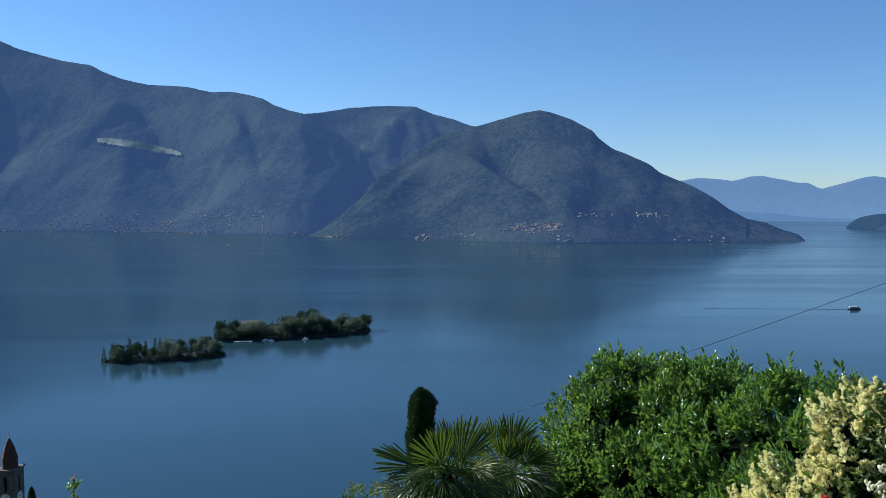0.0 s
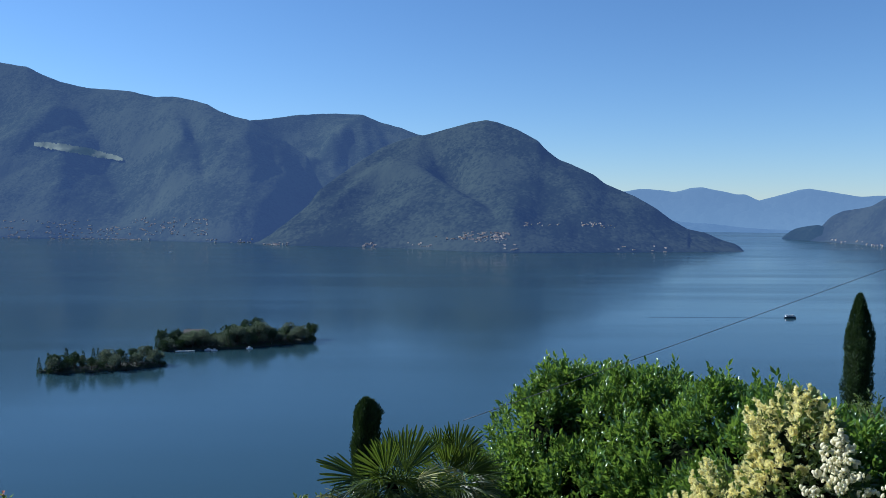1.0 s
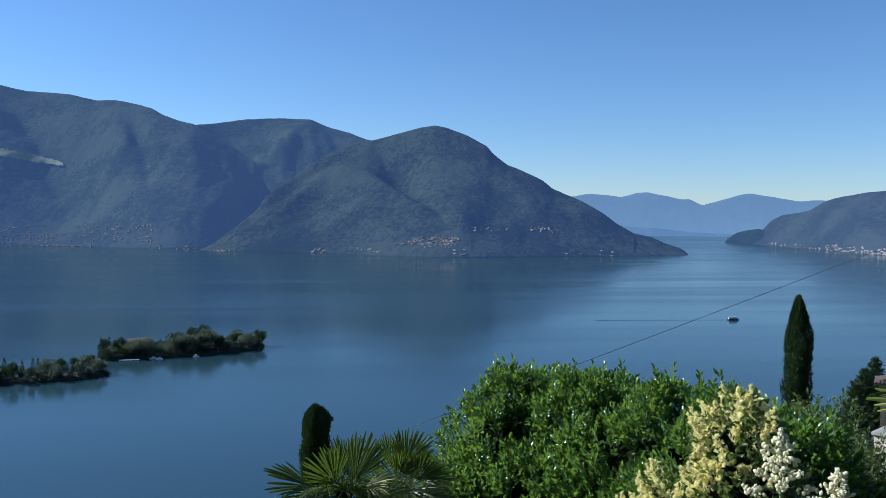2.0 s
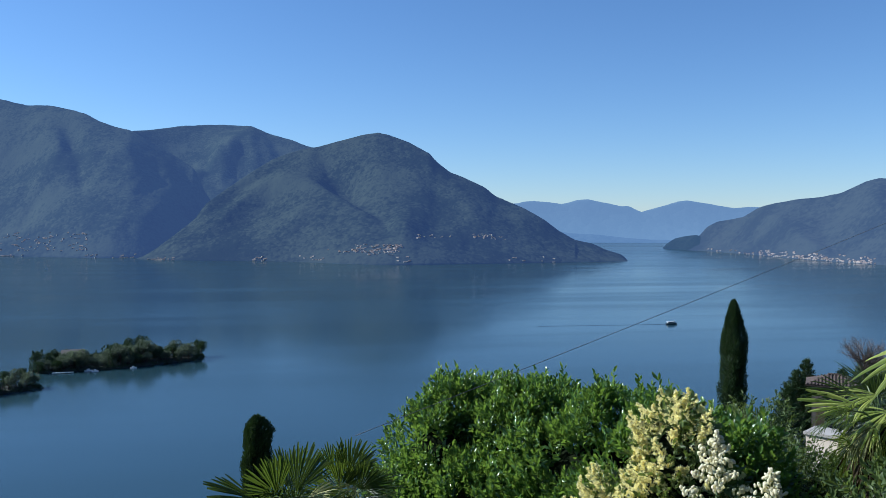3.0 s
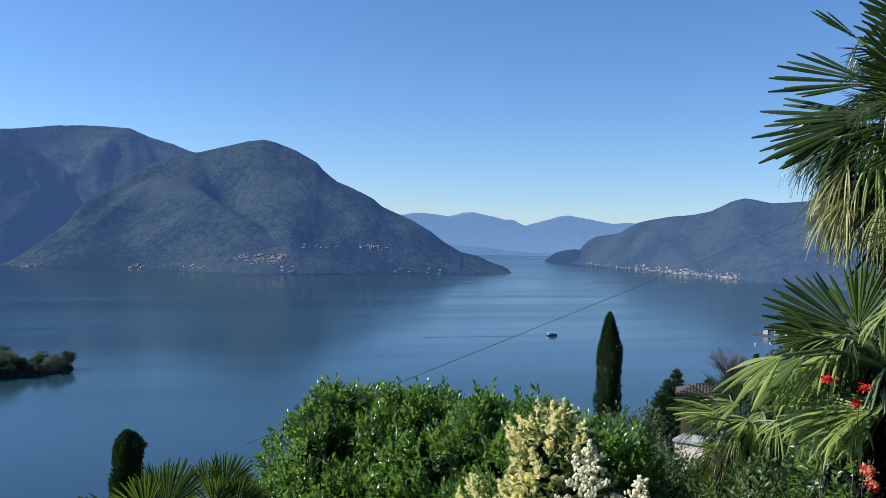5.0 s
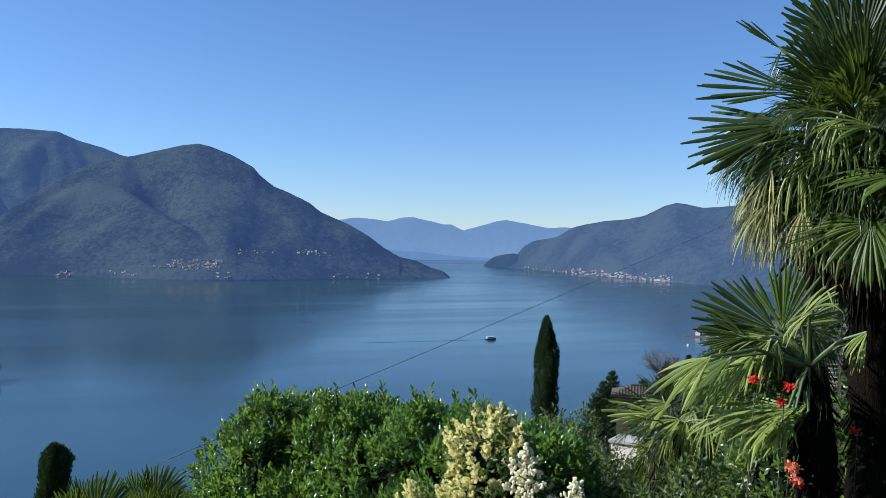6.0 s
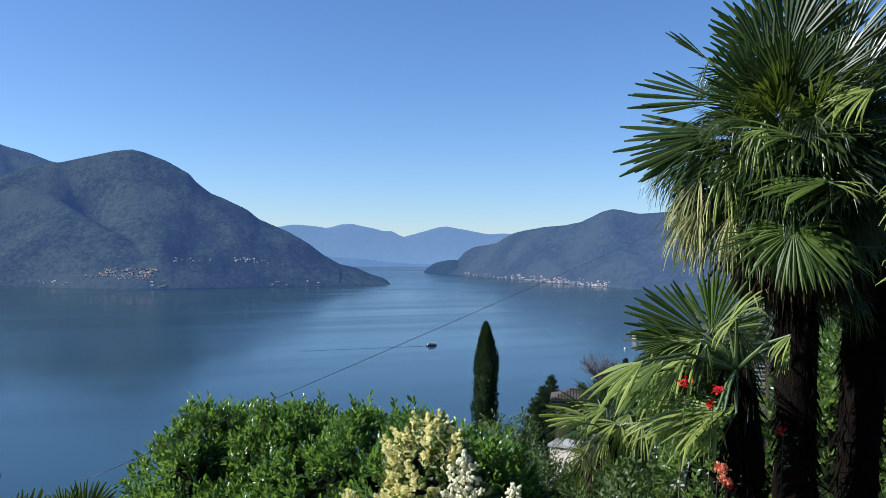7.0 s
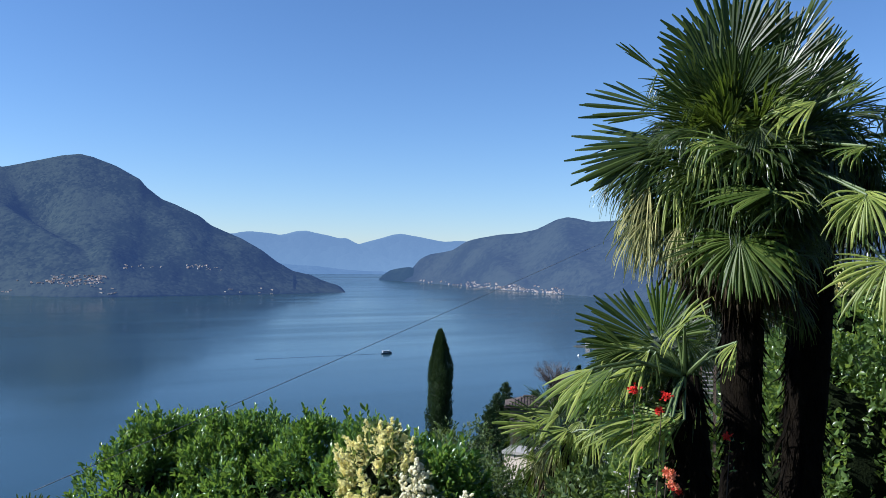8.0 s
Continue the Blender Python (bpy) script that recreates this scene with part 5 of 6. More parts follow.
def garden_house():
    top = thing("garden_house", pose(17.35, 23.85, -7.55, 0, 0, -55), "small white rendered garden house with a pale flat roof", "house")
    part("wall", box((-0.5, -0.45, -4.5), (0.5, 0.45, 2.45)), M["wall_cream"], top)
    bm = bmesh.new()
    add_box(bm, (-0.57, -0.52, 2.45), (0.57, 0.52, 2.56), 0.02)
    part("roof", bm, M["stone"], top)
    d = part("door", box((-0.1, -0.48, -0.2), (0.42, -0.44, 1.6)), M["bark"], top)
    part("handle", box((0.3, -0.53, 0.75), (0.36, -0.48, 0.85)), M["metal"], d)
    w = part("window", box((-0.42, -0.48, 0.2), (-0.2, -0.44, 1.0)), M["glass_dark"], top)
    part("sill", box((-0.45, -0.55, 0.14), (-0.17, -0.44, 0.20)), M["stone"], w)


garden_house()


def tiled_house():
    """A small house below the garden: hipped roof with rows of clay tiles, deep eaves, dark walls."""
    top = thing("tiled_house", pose(26.2, 35.5, -11.8, 0, 0, -36), "small house on the slope with a weathered brown hipped roof", "house")
    part("wall", box((-1.0, -0.65, -9), (1.0, 0.65, 5.98)), M["wall_stone"], top)
    ex, ey, rx, ez, rz = 1.28, 0.95, 0.3, 5.92, 6.30
    bm = bmesh.new()
    low = [bm.verts.new((x, y, ez - 0.09)) for x, y in ((-ex, -ey), (ex, -ey), (ex, ey), (-ex, ey))]
    eave = [bm.verts.new((x, y, ez)) for x, y in ((-ex, -ey), (ex, -ey), (ex, ey), (-ex, ey))]
    ridge = [bm.verts.new((x, 0, rz)) for x in (-rx, rx)]
    for k in range(4):
        bm.faces.new((low[k], low[(k + 1) % 4], eave[(k + 1) % 4], eave[k]))
    bm.faces.new(low[::-1])
    for f in ((eave[0], eave[1], ridge[1], ridge[0]), (eave[1], eave[2], ridge[1]), (eave[2], eave[3], ridge[0], ridge[1]), (eave[3], eave[0], ridge[0])):
        bm.faces.new(f)
    bmesh.ops.recalc_face_normals(bm, faces=bm.faces)
    roof = part("roof", bm, M["tile"], top)
    for side in (-1, 1):
        for k in range(17):
            x = -1.2 + k * 0.15
            f = min(1.0, (ex - abs(x)) / (ex - rx))
            vs, fs = tube([(x, side * ey * 1.02, ez + 0.01), (x, side * ey * (1 - f), ez + (rz - ez) * f + 0.01)], [0.032, 0.032], 6)
            mesh_ob("roof_rib", vs, fs, M["tile"], roof)
    vs, fs = tube([(-rx, 0, rz + 0.02), (rx, 0, rz + 0.02)], [0.05, 0.05], 8)
    mesh_ob("ridge_tile", vs, fs, M["tile"], roof)
    w = part("window", box((-0.4, -0.69, 3.6), (0.4, -0.63, 4.8)), M["glass_dark"], top)
    for x in (-0.62, 0.62):
        part("shutter", box((x - 0.2, -0.72, 3.6), (x + 0.2, -0.66, 4.8)), M["bark"], w)


tiled_house()


# ---- church tower ----
def church_tower():
    x, y = -65.05, 122.85
    g = hill_z(x, y)
    zt = -38.0 - g  # top of the shaft over the ground
    top = thing("church_tower", pose(x, y, g, 0, 0, -1), "stone church bell tower with a brick spire and clock faces", "tower")
    h = 1.38
    bm = box((-h, -h, -3), (h, h, zt - 3.2))
    for sx in (-1, 1):
        for sy in (-1, 1):
            add_box(bm, (sx * h - (1.12 if sx > 0 else 0), sy * h - (1.12 if sy > 0 else 0), zt - 3.2), (sx * h + (1.12 if sx < 0 else 0), sy * h + (1.12 if sy < 0 else 0), zt - 0.9))
    add_box(bm, (-h, -h, zt - 0.9), (h, h, zt))
    part("wall", bm, M["wall_stone"], top)
    part("belfry_shade", box((-0.7, -0.7, zt - 3.2), (0.7, 0.7, zt - 0.92)), M["boat_dark"], top, "dark box standing in for the shade inside the belfry")
    part("cornice", box((-h - 0.2, -h - 0.2, zt), (h + 0.2, h + 0.2, zt + 0.22), 0.05), M["wall_stone"], top)
    part("string_course", box((-h - 0.08, -h - 0.08, zt - 3.45), (h + 0.08, h + 0.08, zt - 3.25), 0.03), M["wall_stone"], top)
    prof = [(1.25, 0.22), (1.12, 0.5), (1.12, 1.6), (1.2, 1.62), (1.05, 2.1), (0.74, 3.3), (0.36, 4.2), (0.12, 4.6)]
    vs, fs = [], []
    for r, z in prof:
        vs += [(r * math.cos(math.pi / 4 * k + 0.39), r * math.sin(math.pi / 4 * k + 0.39), zt + z) for k in range(8)]
    for j in range(len(prof) - 1):
        fs += [(j * 8 + k, j * 8 + (k + 1) % 8, j * 8 + 8 + (k + 1) % 8, j * 8 + 8 + k) for k in range(8)]
    fs.append(tuple(range(len(vs) - 8, len(vs))))
    spire = mesh_ob("spire", vs, fs, M["brick"], top)
    b = bmesh.new()
    bmesh.ops.create_uvsphere(b, u_segments=8, v_segments=6, radius=0.17, matrix=Matrix.Translation((0, 0, zt + 4.72)))
    add_box(b, (-0.04, -0.04, zt + 4.8), (0.04, 0.04, zt + 5.6))
    add_box(b, (-0.2, -0.03, zt + 5.25), (0.2, 0.03, zt + 5.33))
    part("cross", b, M["metal"], spire)
    for ang in (0, 90, 180, 270):
        b = bmesh.new()
        bmesh.ops.create_cone(b, cap_ends=True, segments=24, radius1=0.72, radius2=0.72, depth=0.08, matrix=pose(0, -h - 0.03, zt - 4.1, 90))
        bmesh.ops.rotate(b, cent=(0, 0, 0), matrix=Matrix.Rotation(radians(ang), 3, "Z"), verts=b.verts)
        c = part("clock", b, M["clock"], top, "white round clock face")
        for a, ln in ((35, 0.55), (-70, 0.4)):
            b = box((-0.04, -h - 0.10, 0), (0.04, -h - 0.075, ln))
            bmesh.ops.rotate(b, cent=(0, 0, 0), matrix=Matrix.Rotation(radians(a), 3, "Y"), verts=b.verts)
            bmesh.ops.translate(b, vec=(0, 0, zt - 4.1), verts=b.verts)
            bmesh.ops.rotate(b, cent=(0, 0, 0), matrix=Matrix.Rotation(radians(ang), 3, "Z"), verts=b.verts)
            part("clock_pointer", b, M["boat_dark"], c)
    for sx in (-1, 1):
        for sy in (-1, 1):
            b = bmesh.new()
            bmesh.ops.create_cone(b, cap_ends=True, segments=6, radius1=0.16, radius2=0.03, depth=0.4, matrix=Matrix.Translation((sx * h, sy * h, zt + 0.4)))
            part("pinnacle", b, M["wall_stone"], top)


church_tower()
cypress((-49.5, 98.25, -32.3), 9.0, 1.1, "small dark cypress beside the church tower", 0.6, 3)

# ---- trees of the middle distance ----
TREES = [
    tree_model("tree", "round", 9.0, 8.0, 21, "tree", "broad leafy green shade tree", 650, 0.6),
    tree_model("tree", "round", 11.0, 8.0, 22, "tree", "tall leafy green tree", 650, 0.6),
    tree_model("tree", "round", 7.0, 6.5, 23, "tree", "low rounded leafy green tree", 500, 0.6),
    tree_model("tree", "round", 12.0, 7.0, 24, "tree_dark", "tall dark green tree", 650, 0.6),
    tree_model("tree", "cone", 12.0, 4.5, 25, "tree_dark", "dark green pointed conifer tree", 450, 0.7),
    tree_model("tree", "round", 8.0, 9.0, 26, "tree_dark", "wide dark green tree", 650, 0.6),
]


NEAR_TREES = [
    tree_model("tree", "round", 9.0, 8.0, 31, "tree", "broad leafy tree on the slope", 5200, 0.22),
    tree_model("tree", "round", 11.0, 8.0, 32, "tree", "tall leafy tree on the slope", 5200, 0.22),
    tree_model("tree", "round", 7.0, 6.5, 33, "shrub", "low rounded tree on the slope", 4200, 0.22),
    tree_model("tree", "cone", 12.0, 10.0, 34, "cypress", "dark green pointed conifer on the slope", 2200, 0.26),
]


def plant(k, x, y, z, s, label="", wide=1.0, models=TREES):
    ob = copy_thing(models[k], Matrix.Translation((x, y, z)) @ pose(0, 0, 0, 0, 0, 360 * rng.random()))
    ob.scale = (s * wide, s * wide, s)
    if label:
        ob["label"] = label
    return ob


for k, x, y, zt, s in ((3, 31.4, 45.7, -10.4, 0.95), (2, 33.5, 47.0, -9.6, 1.0), (0, 29.0, 43.0, -11.5, 0.9), (2, 26.5, 41.0, -13.0, 0.9), (0, 37.5, 50.0, -11.0, 0.95), (1, 41.5, 55.0, -10.6, 1.0),
                       (1, 46.0, 59.0, -11.2, 1.0), (2, 49.5, 61.5, -11.0, 1.0), (1, 53.5, 62.0, -9.6, 1.0), (2, 20.5, 31.0, -11.5, 0.8), (0, 60, 66, -9, 1.0), (1, 66, 64, -8, 1.1),
                       (2, 20.0, 20.5, -6.4, 0.7), (0, 24.0, 22.0, -5.6, 0.7), (0, 28.0, 26.0, -6.0, 0.8), (2, 17.5, 15.0, -4.6, 0.7), (1, 33, 30, -5, 0.9), (2, 14.0, 20.0, -7.6, 0.6), (0, 22.6, 29.6, -6.6, 0.7), (2, 25.0, 29.4, -6.3, 0.7), (0, 25, 14, -1.0, 1.0), (1, 22, 10, -0.5, 1.0), (0, 30, 20, -2.0, 1.0), (0, 13.5, 9.0, 1.7, 0.55), (2, 16.0, 8.0, 2.3, 0.7), (1, 11.5, 9.8, 0.6, 0.5), (2, 13.0, 12.0, -0.4, 0.6), (0, 19, 13.5, 0.5, 0.7)):
    hgt = (9.0, 11.0, 7.0, 12.0)[k] * s
    plant(k, x, y, zt - hgt * 1.0, s, models=NEAR_TREES)

# ---- islands ----
def island(name, x0, y0, x1, y1, half, label, seed, lift=2.2):
    """A low wooded island along the line from one end to the other."""
    c, ln = Vector(((x0 + x1) / 2, (y0 + y1) / 2)), math.hypot(x1 - x0, y1 - y0) / 2
    ang = math.atan2(y1 - y0, x1 - x0)

    def land(u, v):
        k = 1 + 0.18 * noise.noise(Vector((u * 3, v * 3, seed)))
        px, py = u * ln * k, v * half * k
        return Vector((c.x + px * math.cos(ang) - py * math.sin(ang), c.y + px * math.sin(ang) + py * math.cos(ang)))

    vs, fs = [], []
    rings, n = [1.03, 1.0, 0.98, 0.8, 0.45, 0.0], 72
    for j, q in enumerate(rings):
        for k in range(n):
            a = 2 * math.pi * k / n
            p = land(q * math.cos(a), q * math.sin(a))
            z = (-2.0, 0.1, 0.9, 1.3, lift, lift * 1.1)[j] + (0.5 * noise.noise(Vector((p.x * 0.3, p.y * 0.3, 1))) if j > 1 else 0)
            vs.append((p.x, p.y, LAKE + z))
    for j in range(len(rings) - 1):
        fs += [(j * n + k, j * n + (k + 1) % n, (j + 1) * n + (k + 1) % n, (j + 1) * n + k) for k in range(n)]
    ob = mesh_ob(name, vs, fs, M["rock"], smooth=True)
    tagged(ob, label, "island", kind="structure")
    return land


near_isle = island("island_small", -191, 471, -132, 496, 9, "low rocky islet covered with trees", 1)
far_isle = island("island_large", -151, 549, -52, 592, 16, "wooded garden island with a villa", 2)


def wooded(land, count, s0, s1, kinds, tall=None):
    placed = []
    tries = 0
    while len(placed) < count and tries < 6000:
        tries += 1
        u, v = rng.uniform(-0.98, 0.98), rng.uniform(-0.98, 0.98)
        if u * u + v * v > 0.97:
            continue
        p = land(u, v)
        if any((p - q).length < 3.9 for q in placed):
            continue
        placed.append(p)
        s = rng.uniform(s0, s1) * (tall(u) if tall else 1.0)
        plant(int(rng.choice(kinds)), p.x, p.y, LAKE + 0.9, s)


def rim(land, count, label):
    """Low bushes leaning over the water's edge all round an island, in one mesh."""
    at, way = [], []
    for k in range(count):
        a = 2 * math.pi * (k + rng.uniform(-0.4, 0.4)) / count
        p = land(0.96 * math.cos(a), 0.96 * math.sin(a))
        d = ball_points(34)
        size = rng.uniform(0.9, 1.9)
        at.append(np.array((p.x, p.y, LAKE + 0.4)) + d * np.array((1.2, 1.2, 0.8)) * size)
        way.append(d + np.array((0, 0, 0.4)))
    ob = leaf_mesh("shore_bushes", np.concatenate(at), np.concatenate(way), 0.9, 0.6, M["tree_dark"], fold=0.35, curl=0.3)
    tagged(ob, label, "bush", kind="stuff")


rim(near_isle, 70, "dark bushes along the islet's waterline")
rim(far_isle, 110, "dark bushes along the garden island's waterline")
wooded(near_isle, 66, 0.45, 0.95, [0, 1, 2, 3, 4, 4, 5])
wooded(far_isle, 120, 0.5, 1.2, [0, 1, 2, 3, 4, 5, 1], lambda u: 1.12 if -0.1 < u < 0.35 else 0.85)


def villa(x, y, z, w, d, h, rot, label, wall="wall_cream", roof="tile", cols=4):
    top = thing("villa", pose(x, y, z, 0, 0, rot), label, "house", "shore houses")
    part("wall", box((-w / 2, -d / 2, -2), (w / 2, d / 2, h)), M[wall], top)
    part("roof", gable(bmesh.new(), (-w / 2, -d / 2, 0), (w / 2, d / 2, h + 0.1), h + d * 0.28, 0.5), M[roof], top)
    for i in range(cols):
        for lev in range(max(1, int(h // 2.8))):
            xx = -w / 2 + w * (i + 0.5) / cols
            part("window", box((xx - 0.45, -d / 2 - 0.05, 0.9 + lev * 2.8), (xx + 0.45, -d / 2 - 0.01, 2.3 + lev * 2.8)), M["glass_dark"], top)
    return top


villa(-131, 566, LAKE + 1.5, 13, 9, 7.0, 12, "grey villa with a tiled roof among island trees", "far_wall_dim", "wall_stone")
villa(-187.5, 474.5, LAKE + 1.0, 6, 4, 3.2, 15, "small white house at the islet's end", "wall_white")
dock = thing("landing_stage", pose(-131, 540, LAKE, 0, 0, 8), "pale stone landing stage at the island's edge", "pier")
part("deck", box((-6, -1, 0.3), (6, 1, 0.75)), M["wall_white"], dock)
for k in range(4):
    part("pile", box((-5.6 + k * 3.6, -0.9, -2), (-5.2 + k * 3.6, -0.5, 0.3)), M["stone"], dock)
for x, y, ln in ((-113, 543, 4.0), (-117.5, 546, 5.0), (-92, 551.5, 4.0), (-80, 566, 4.0), (511, 618, 2.2), (534, 625, 3.0)):
    b = thing("moored_boat", pose(x, y, LAKE, 0, 0, 20), "small white boat moored off the shore", "boat", "moored boats")
    part("hull", box((-ln / 2, -0.9, -0.3), (ln / 2, 0.9, 0.7), 0.25), M["boat"], b)
    part("cabin", box((-ln * 0.2, -0.6, 0.7), (ln * 0.15, 0.6, 1.5), 0.1), M["wall_white"], b)


# ---- ferry, its wake and a far motor boat ----
def ferry():
    top = thing("passenger_boat", pose(353.5, 710.6, LAKE, 0, 0, -4), "dark passenger boat with a white deckhouse under way", "boat")
    bm = bmesh.new()
    st = [(-6.2, 1.5, 1.3), (-3, 1.8, 1.2), (2, 1.8, 1.3), (4.8, 1.1, 1.6), (6.4, 0.1, 1.9)]
    rows = [[bm.verts.new(c) for c in ((x, -w, z), (x, -w * 0.75, -0.4), (x, w * 0.75, -0.4), (x, w, z))] for x, w, z in st]
    for a, b in zip(rows, rows[1:]):
        for k in range(4):
            bm.faces.new((a[k], a[(k + 1) % 4], b[(k + 1) % 4], b[k]))
    bm.faces.new(rows[0])
    bm.faces.new(rows[-1][::-1])
    bmesh.ops.recalc_face_normals(bm, faces=bm.faces)
    part("hull", bm, M["boat_dark"], top)
    cab = part("deckhouse", box((-4.6, -1.3, 1.25), (2.4, 1.3, 3.1), 0.12), M["boat"], top)
    for k in range(6):
        part("window", box((-4.3 + k * 1.1, -1.36, 1.9), (-3.5 + k * 1.1, -1.31, 2.6)), M["glass_dark"], cab)
    part("canopy", box((-5.6, -1.5, 3.1), (2.9, 1.5, 3.28), 0.05), M["boat"], top, "white canopy roof")
    part("wheelhouse", box((2.4, -0.9, 1.5), (4.2, 0.9, 3.5), 0.15), M["boat"], top)
    part("mast", box((1.9, -0.06, 3.2), (2.05, 0.06, 5.0)), M["metal"], top)
    top.scale = (0.84, 0.84, 0.84)


ferry()


def wake(x, y, length, heading, spread, name_label):
    vs, fs = [], []
    d, w = Vector((math.cos(heading), math.sin(heading), 0)), Vector((-math.sin(heading), math.cos(heading), 0))
    n = 60
    for k in range(n):
        t = k / (n - 1)
        c = Vector((x, y, LAKE + 0.02)) + d * length * t
        hw = spread * (0.35 + 0.65 * t) * (1 + 0.2 * noise.noise(Vector((k * 0.5, 0, 0)))) * (1 - 0.9 * max(0, t - 0.8) / 0.2)
        vs += [c - w * hw, c - w * hw * 0.4 + Vector((0, 0, 0.22)), c + w * hw * 0.4 + Vector((0, 0, 0.05)), c + w * hw + Vector((0, 0, 0.0))]
        if k:
            q = 4 * (k - 1)
            fs += [(q + j, q + j + 1, q + j + 5, q + j + 4) for j in range(3)]
    tagged(mesh_ob("wake", vs, fs, M["wake"], smooth=True), name_label, "wake", kind="structure")


wake(347.5, 711, 120, radians(177), 2.0, "long dark ripple trailing behind the boat")
mb = thing("motor_boat", pose(-481, 1855, LAKE, 0, 0, 10), "small white motor boat far out on the lake", "boat")
part("hull", box((-4, -1.2, -0.3), (4, 1.2, 1.0), 0.3), M["boat"], mb)
part("cabin", box((-1.5, -0.8, 1.0), (1.2, 0.8, 2.0), 0.1), M["wall_white"], mb)


# ---- far villages ----
def cottage(wall, roof, w, d, h):
    top = thing("house", pose(0, 0, -900), "small far-off lakeside house", "house", "village houses")
    part("wall", box((-w / 2, -d / 2, -1.2), (w / 2, d / 2, h)), M[wall], top)
    part("roof", gable(bmesh.new(), (-w / 2, -d / 2, 0), (w / 2, d / 2, h + 0.1), h + d * 0.3, 0.3), M[roof], top)
    return top


COTTAGES = [cottage("far_wall_dim", "far_roof", 6, 3.5, 2.2), cottage("far_wall", "far_roof", 7, 3.5, 2.4), cottage("far_wall_dim", "far_roof", 5, 3.5, 2.0), cottage("far_wall", "far_roof", 5, 3, 2.6), cottage("wall_stone", "far_roof", 6, 3.5, 2.2)]


def up_to(slope, az, e):
    """How far up the slope its surface first reaches the height angle e."""
    for k in range(0, 250):
        p = slope.place(az, k / 250)
        if (p.z - EYE) / math.hypot(p.x, p.y) > e:
            return k / 250
    return 1.0


def village(slope, az0, az1, e0, e1, count, kinds, label, size=(0.5, 0.9)):
    """Houses over a stretch of bearings and height angles."""
    for _ in range(count):
        az, e = rng.uniform(az0, az1), rng.uniform(e0, e1)
        if e0 >= 0:  # heights over the waterline
            e = (e0 + (e1 - e0) * rng.random() ** 1.7 * (0.4 + 0.6 * abs(math.sin(az * 2.1)))) - DROP / slope.column(az)[2]
        p = slope.place(az, up_to(slope, az, e))
        ob = copy_thing(COTTAGES[int(rng.choice(kinds))], Matrix.Translation((p.x, p.y, max(p.z + 0.4, LAKE + 0.8))) @ pose(0, 0, 0, 0, 0, -az + rng.uniform(-40, 40)))
        k = rng.uniform(*size)
        ob.scale = (k, k, k)
        ob["label"] = label


def hamlet(slope, az0, az1, e0, e1, count, label):
    """Far houses too small to pick apart, walls and gabled roofs in one mesh."""
    vs, fs, mats = [], [], []
    groups = rng.uniform(az0, az1, max(3, count // 7))
    for _ in range(count):
        az = min(max(rng.choice(groups) + 0.35 * rng.normal(), az0), az1)
        p = slope.place(az, up_to(slope, az, rng.uniform(e0, e1)))
        w, d, h = rng.uniform(3, 8), rng.uniform(2.0, 3.2), rng.uniform(0.6, 1.3)
        turn = Matrix.Translation((p.x, p.y, max(p.z + 0.5, LAKE + 0.8))) @ pose(0, 0, 0, 0, 0, -az + rng.uniform(-35, 35))
        q = len(vs)
        for c in ((-w, -d, -3), (w, -d, -3), (w, d, -3), (-w, d, -3), (-w, -d, h * 2), (w, -d, h * 2), (w, d, h * 2), (-w, d, h * 2), (-w, 0, h * 2 + d * 0.7), (w, 0, h * 2 + d * 0.7)):
            vs.append(turn @ (Vector(c) * 0.5))
        fs += [(q, q + 1, q + 5, q + 4), (q + 1, q + 2, q + 6, q + 9, q + 5), (q + 2, q + 3, q + 7, q + 6), (q + 3, q, q + 4, q + 8, q + 7), (q + 4, q + 5, q + 9, q + 8), (q + 6, q + 7, q + 8, q + 9)]
        mats += [0, 0, 0, 0, 1, 1]
    ob = mesh_ob("hamlet", vs, fs, [M["far_wall_dim"], M["far_roof"]])
    ob.data.polygons.foreach_set("material_index", mats)
    tagged(ob, label, "village", kind="stuff")


RED = "village house with a red tiled roof on the far shore"
village(peak_hill, 5.0, 8.2, -0.0325, -0.0225, 110, [0, 1, 4, 1], RED, (0.4, 0.8))
village(peak_hill, 2.6, 5.2, -0.0320, -0.0285, 14, [0, 1, 4], RED)
village(peak_hill, 13.0, 14.4, -0.0145, -0.0095, 22, [0, 3, 3, 1], "white hamlet house on the far slope")
village(peak_hill, 14.4, 15.8, -0.0165, -0.0125, 7, [0, 1], "white hamlet house on the far slope", (0.4, 0.7))
village(peak_hill, 9.2, 11.8, -0.0150, -0.0110, 15, [1, 0, 2], "hillside house among far woods", (0.4, 0.7))
village(peak_hill, 5.9, 7.6, 0.0105, 0.0125, 8, [1, 0], "hillside house high on the far slope", (0.4, 0.7))
hamlet(peak_hill, 0.5, 20.0, -0.046, -0.036, 14, "scattered house in the woods of the far shore")
hamlet(peak_hill, -8.5, 3.0, -0.042, -0.036, 50, "house on the far waterside")
hamlet(massif, -28, -9.3, -0.038, -0.032, 90, "house on the far waterside")
hamlet(massif, -25.5, -19.3, -0.034, -0.011, 110, "scattered house in the woods of the far shore")
hamlet(massif, -17.0, -12.2, -0.028, -0.008, 100, "scattered house in the woods of the far shore")
hamlet(massif, -19.3, -17.0, -0.030, -0.018, 40, "scattered house in the woods of the far shore")
village(right_hill, 31.8, 38.6, 0.0003, 0.0075, 190, [0, 1, 1, 0, 2], "town house on the lakeside below the hill", (0.45, 0.85))
village(right_hill, 28.6, 32.0, 0.0003, 0.0050, 20, [0, 1, 3], "white house on the far waterside", (0.6, 1.0))

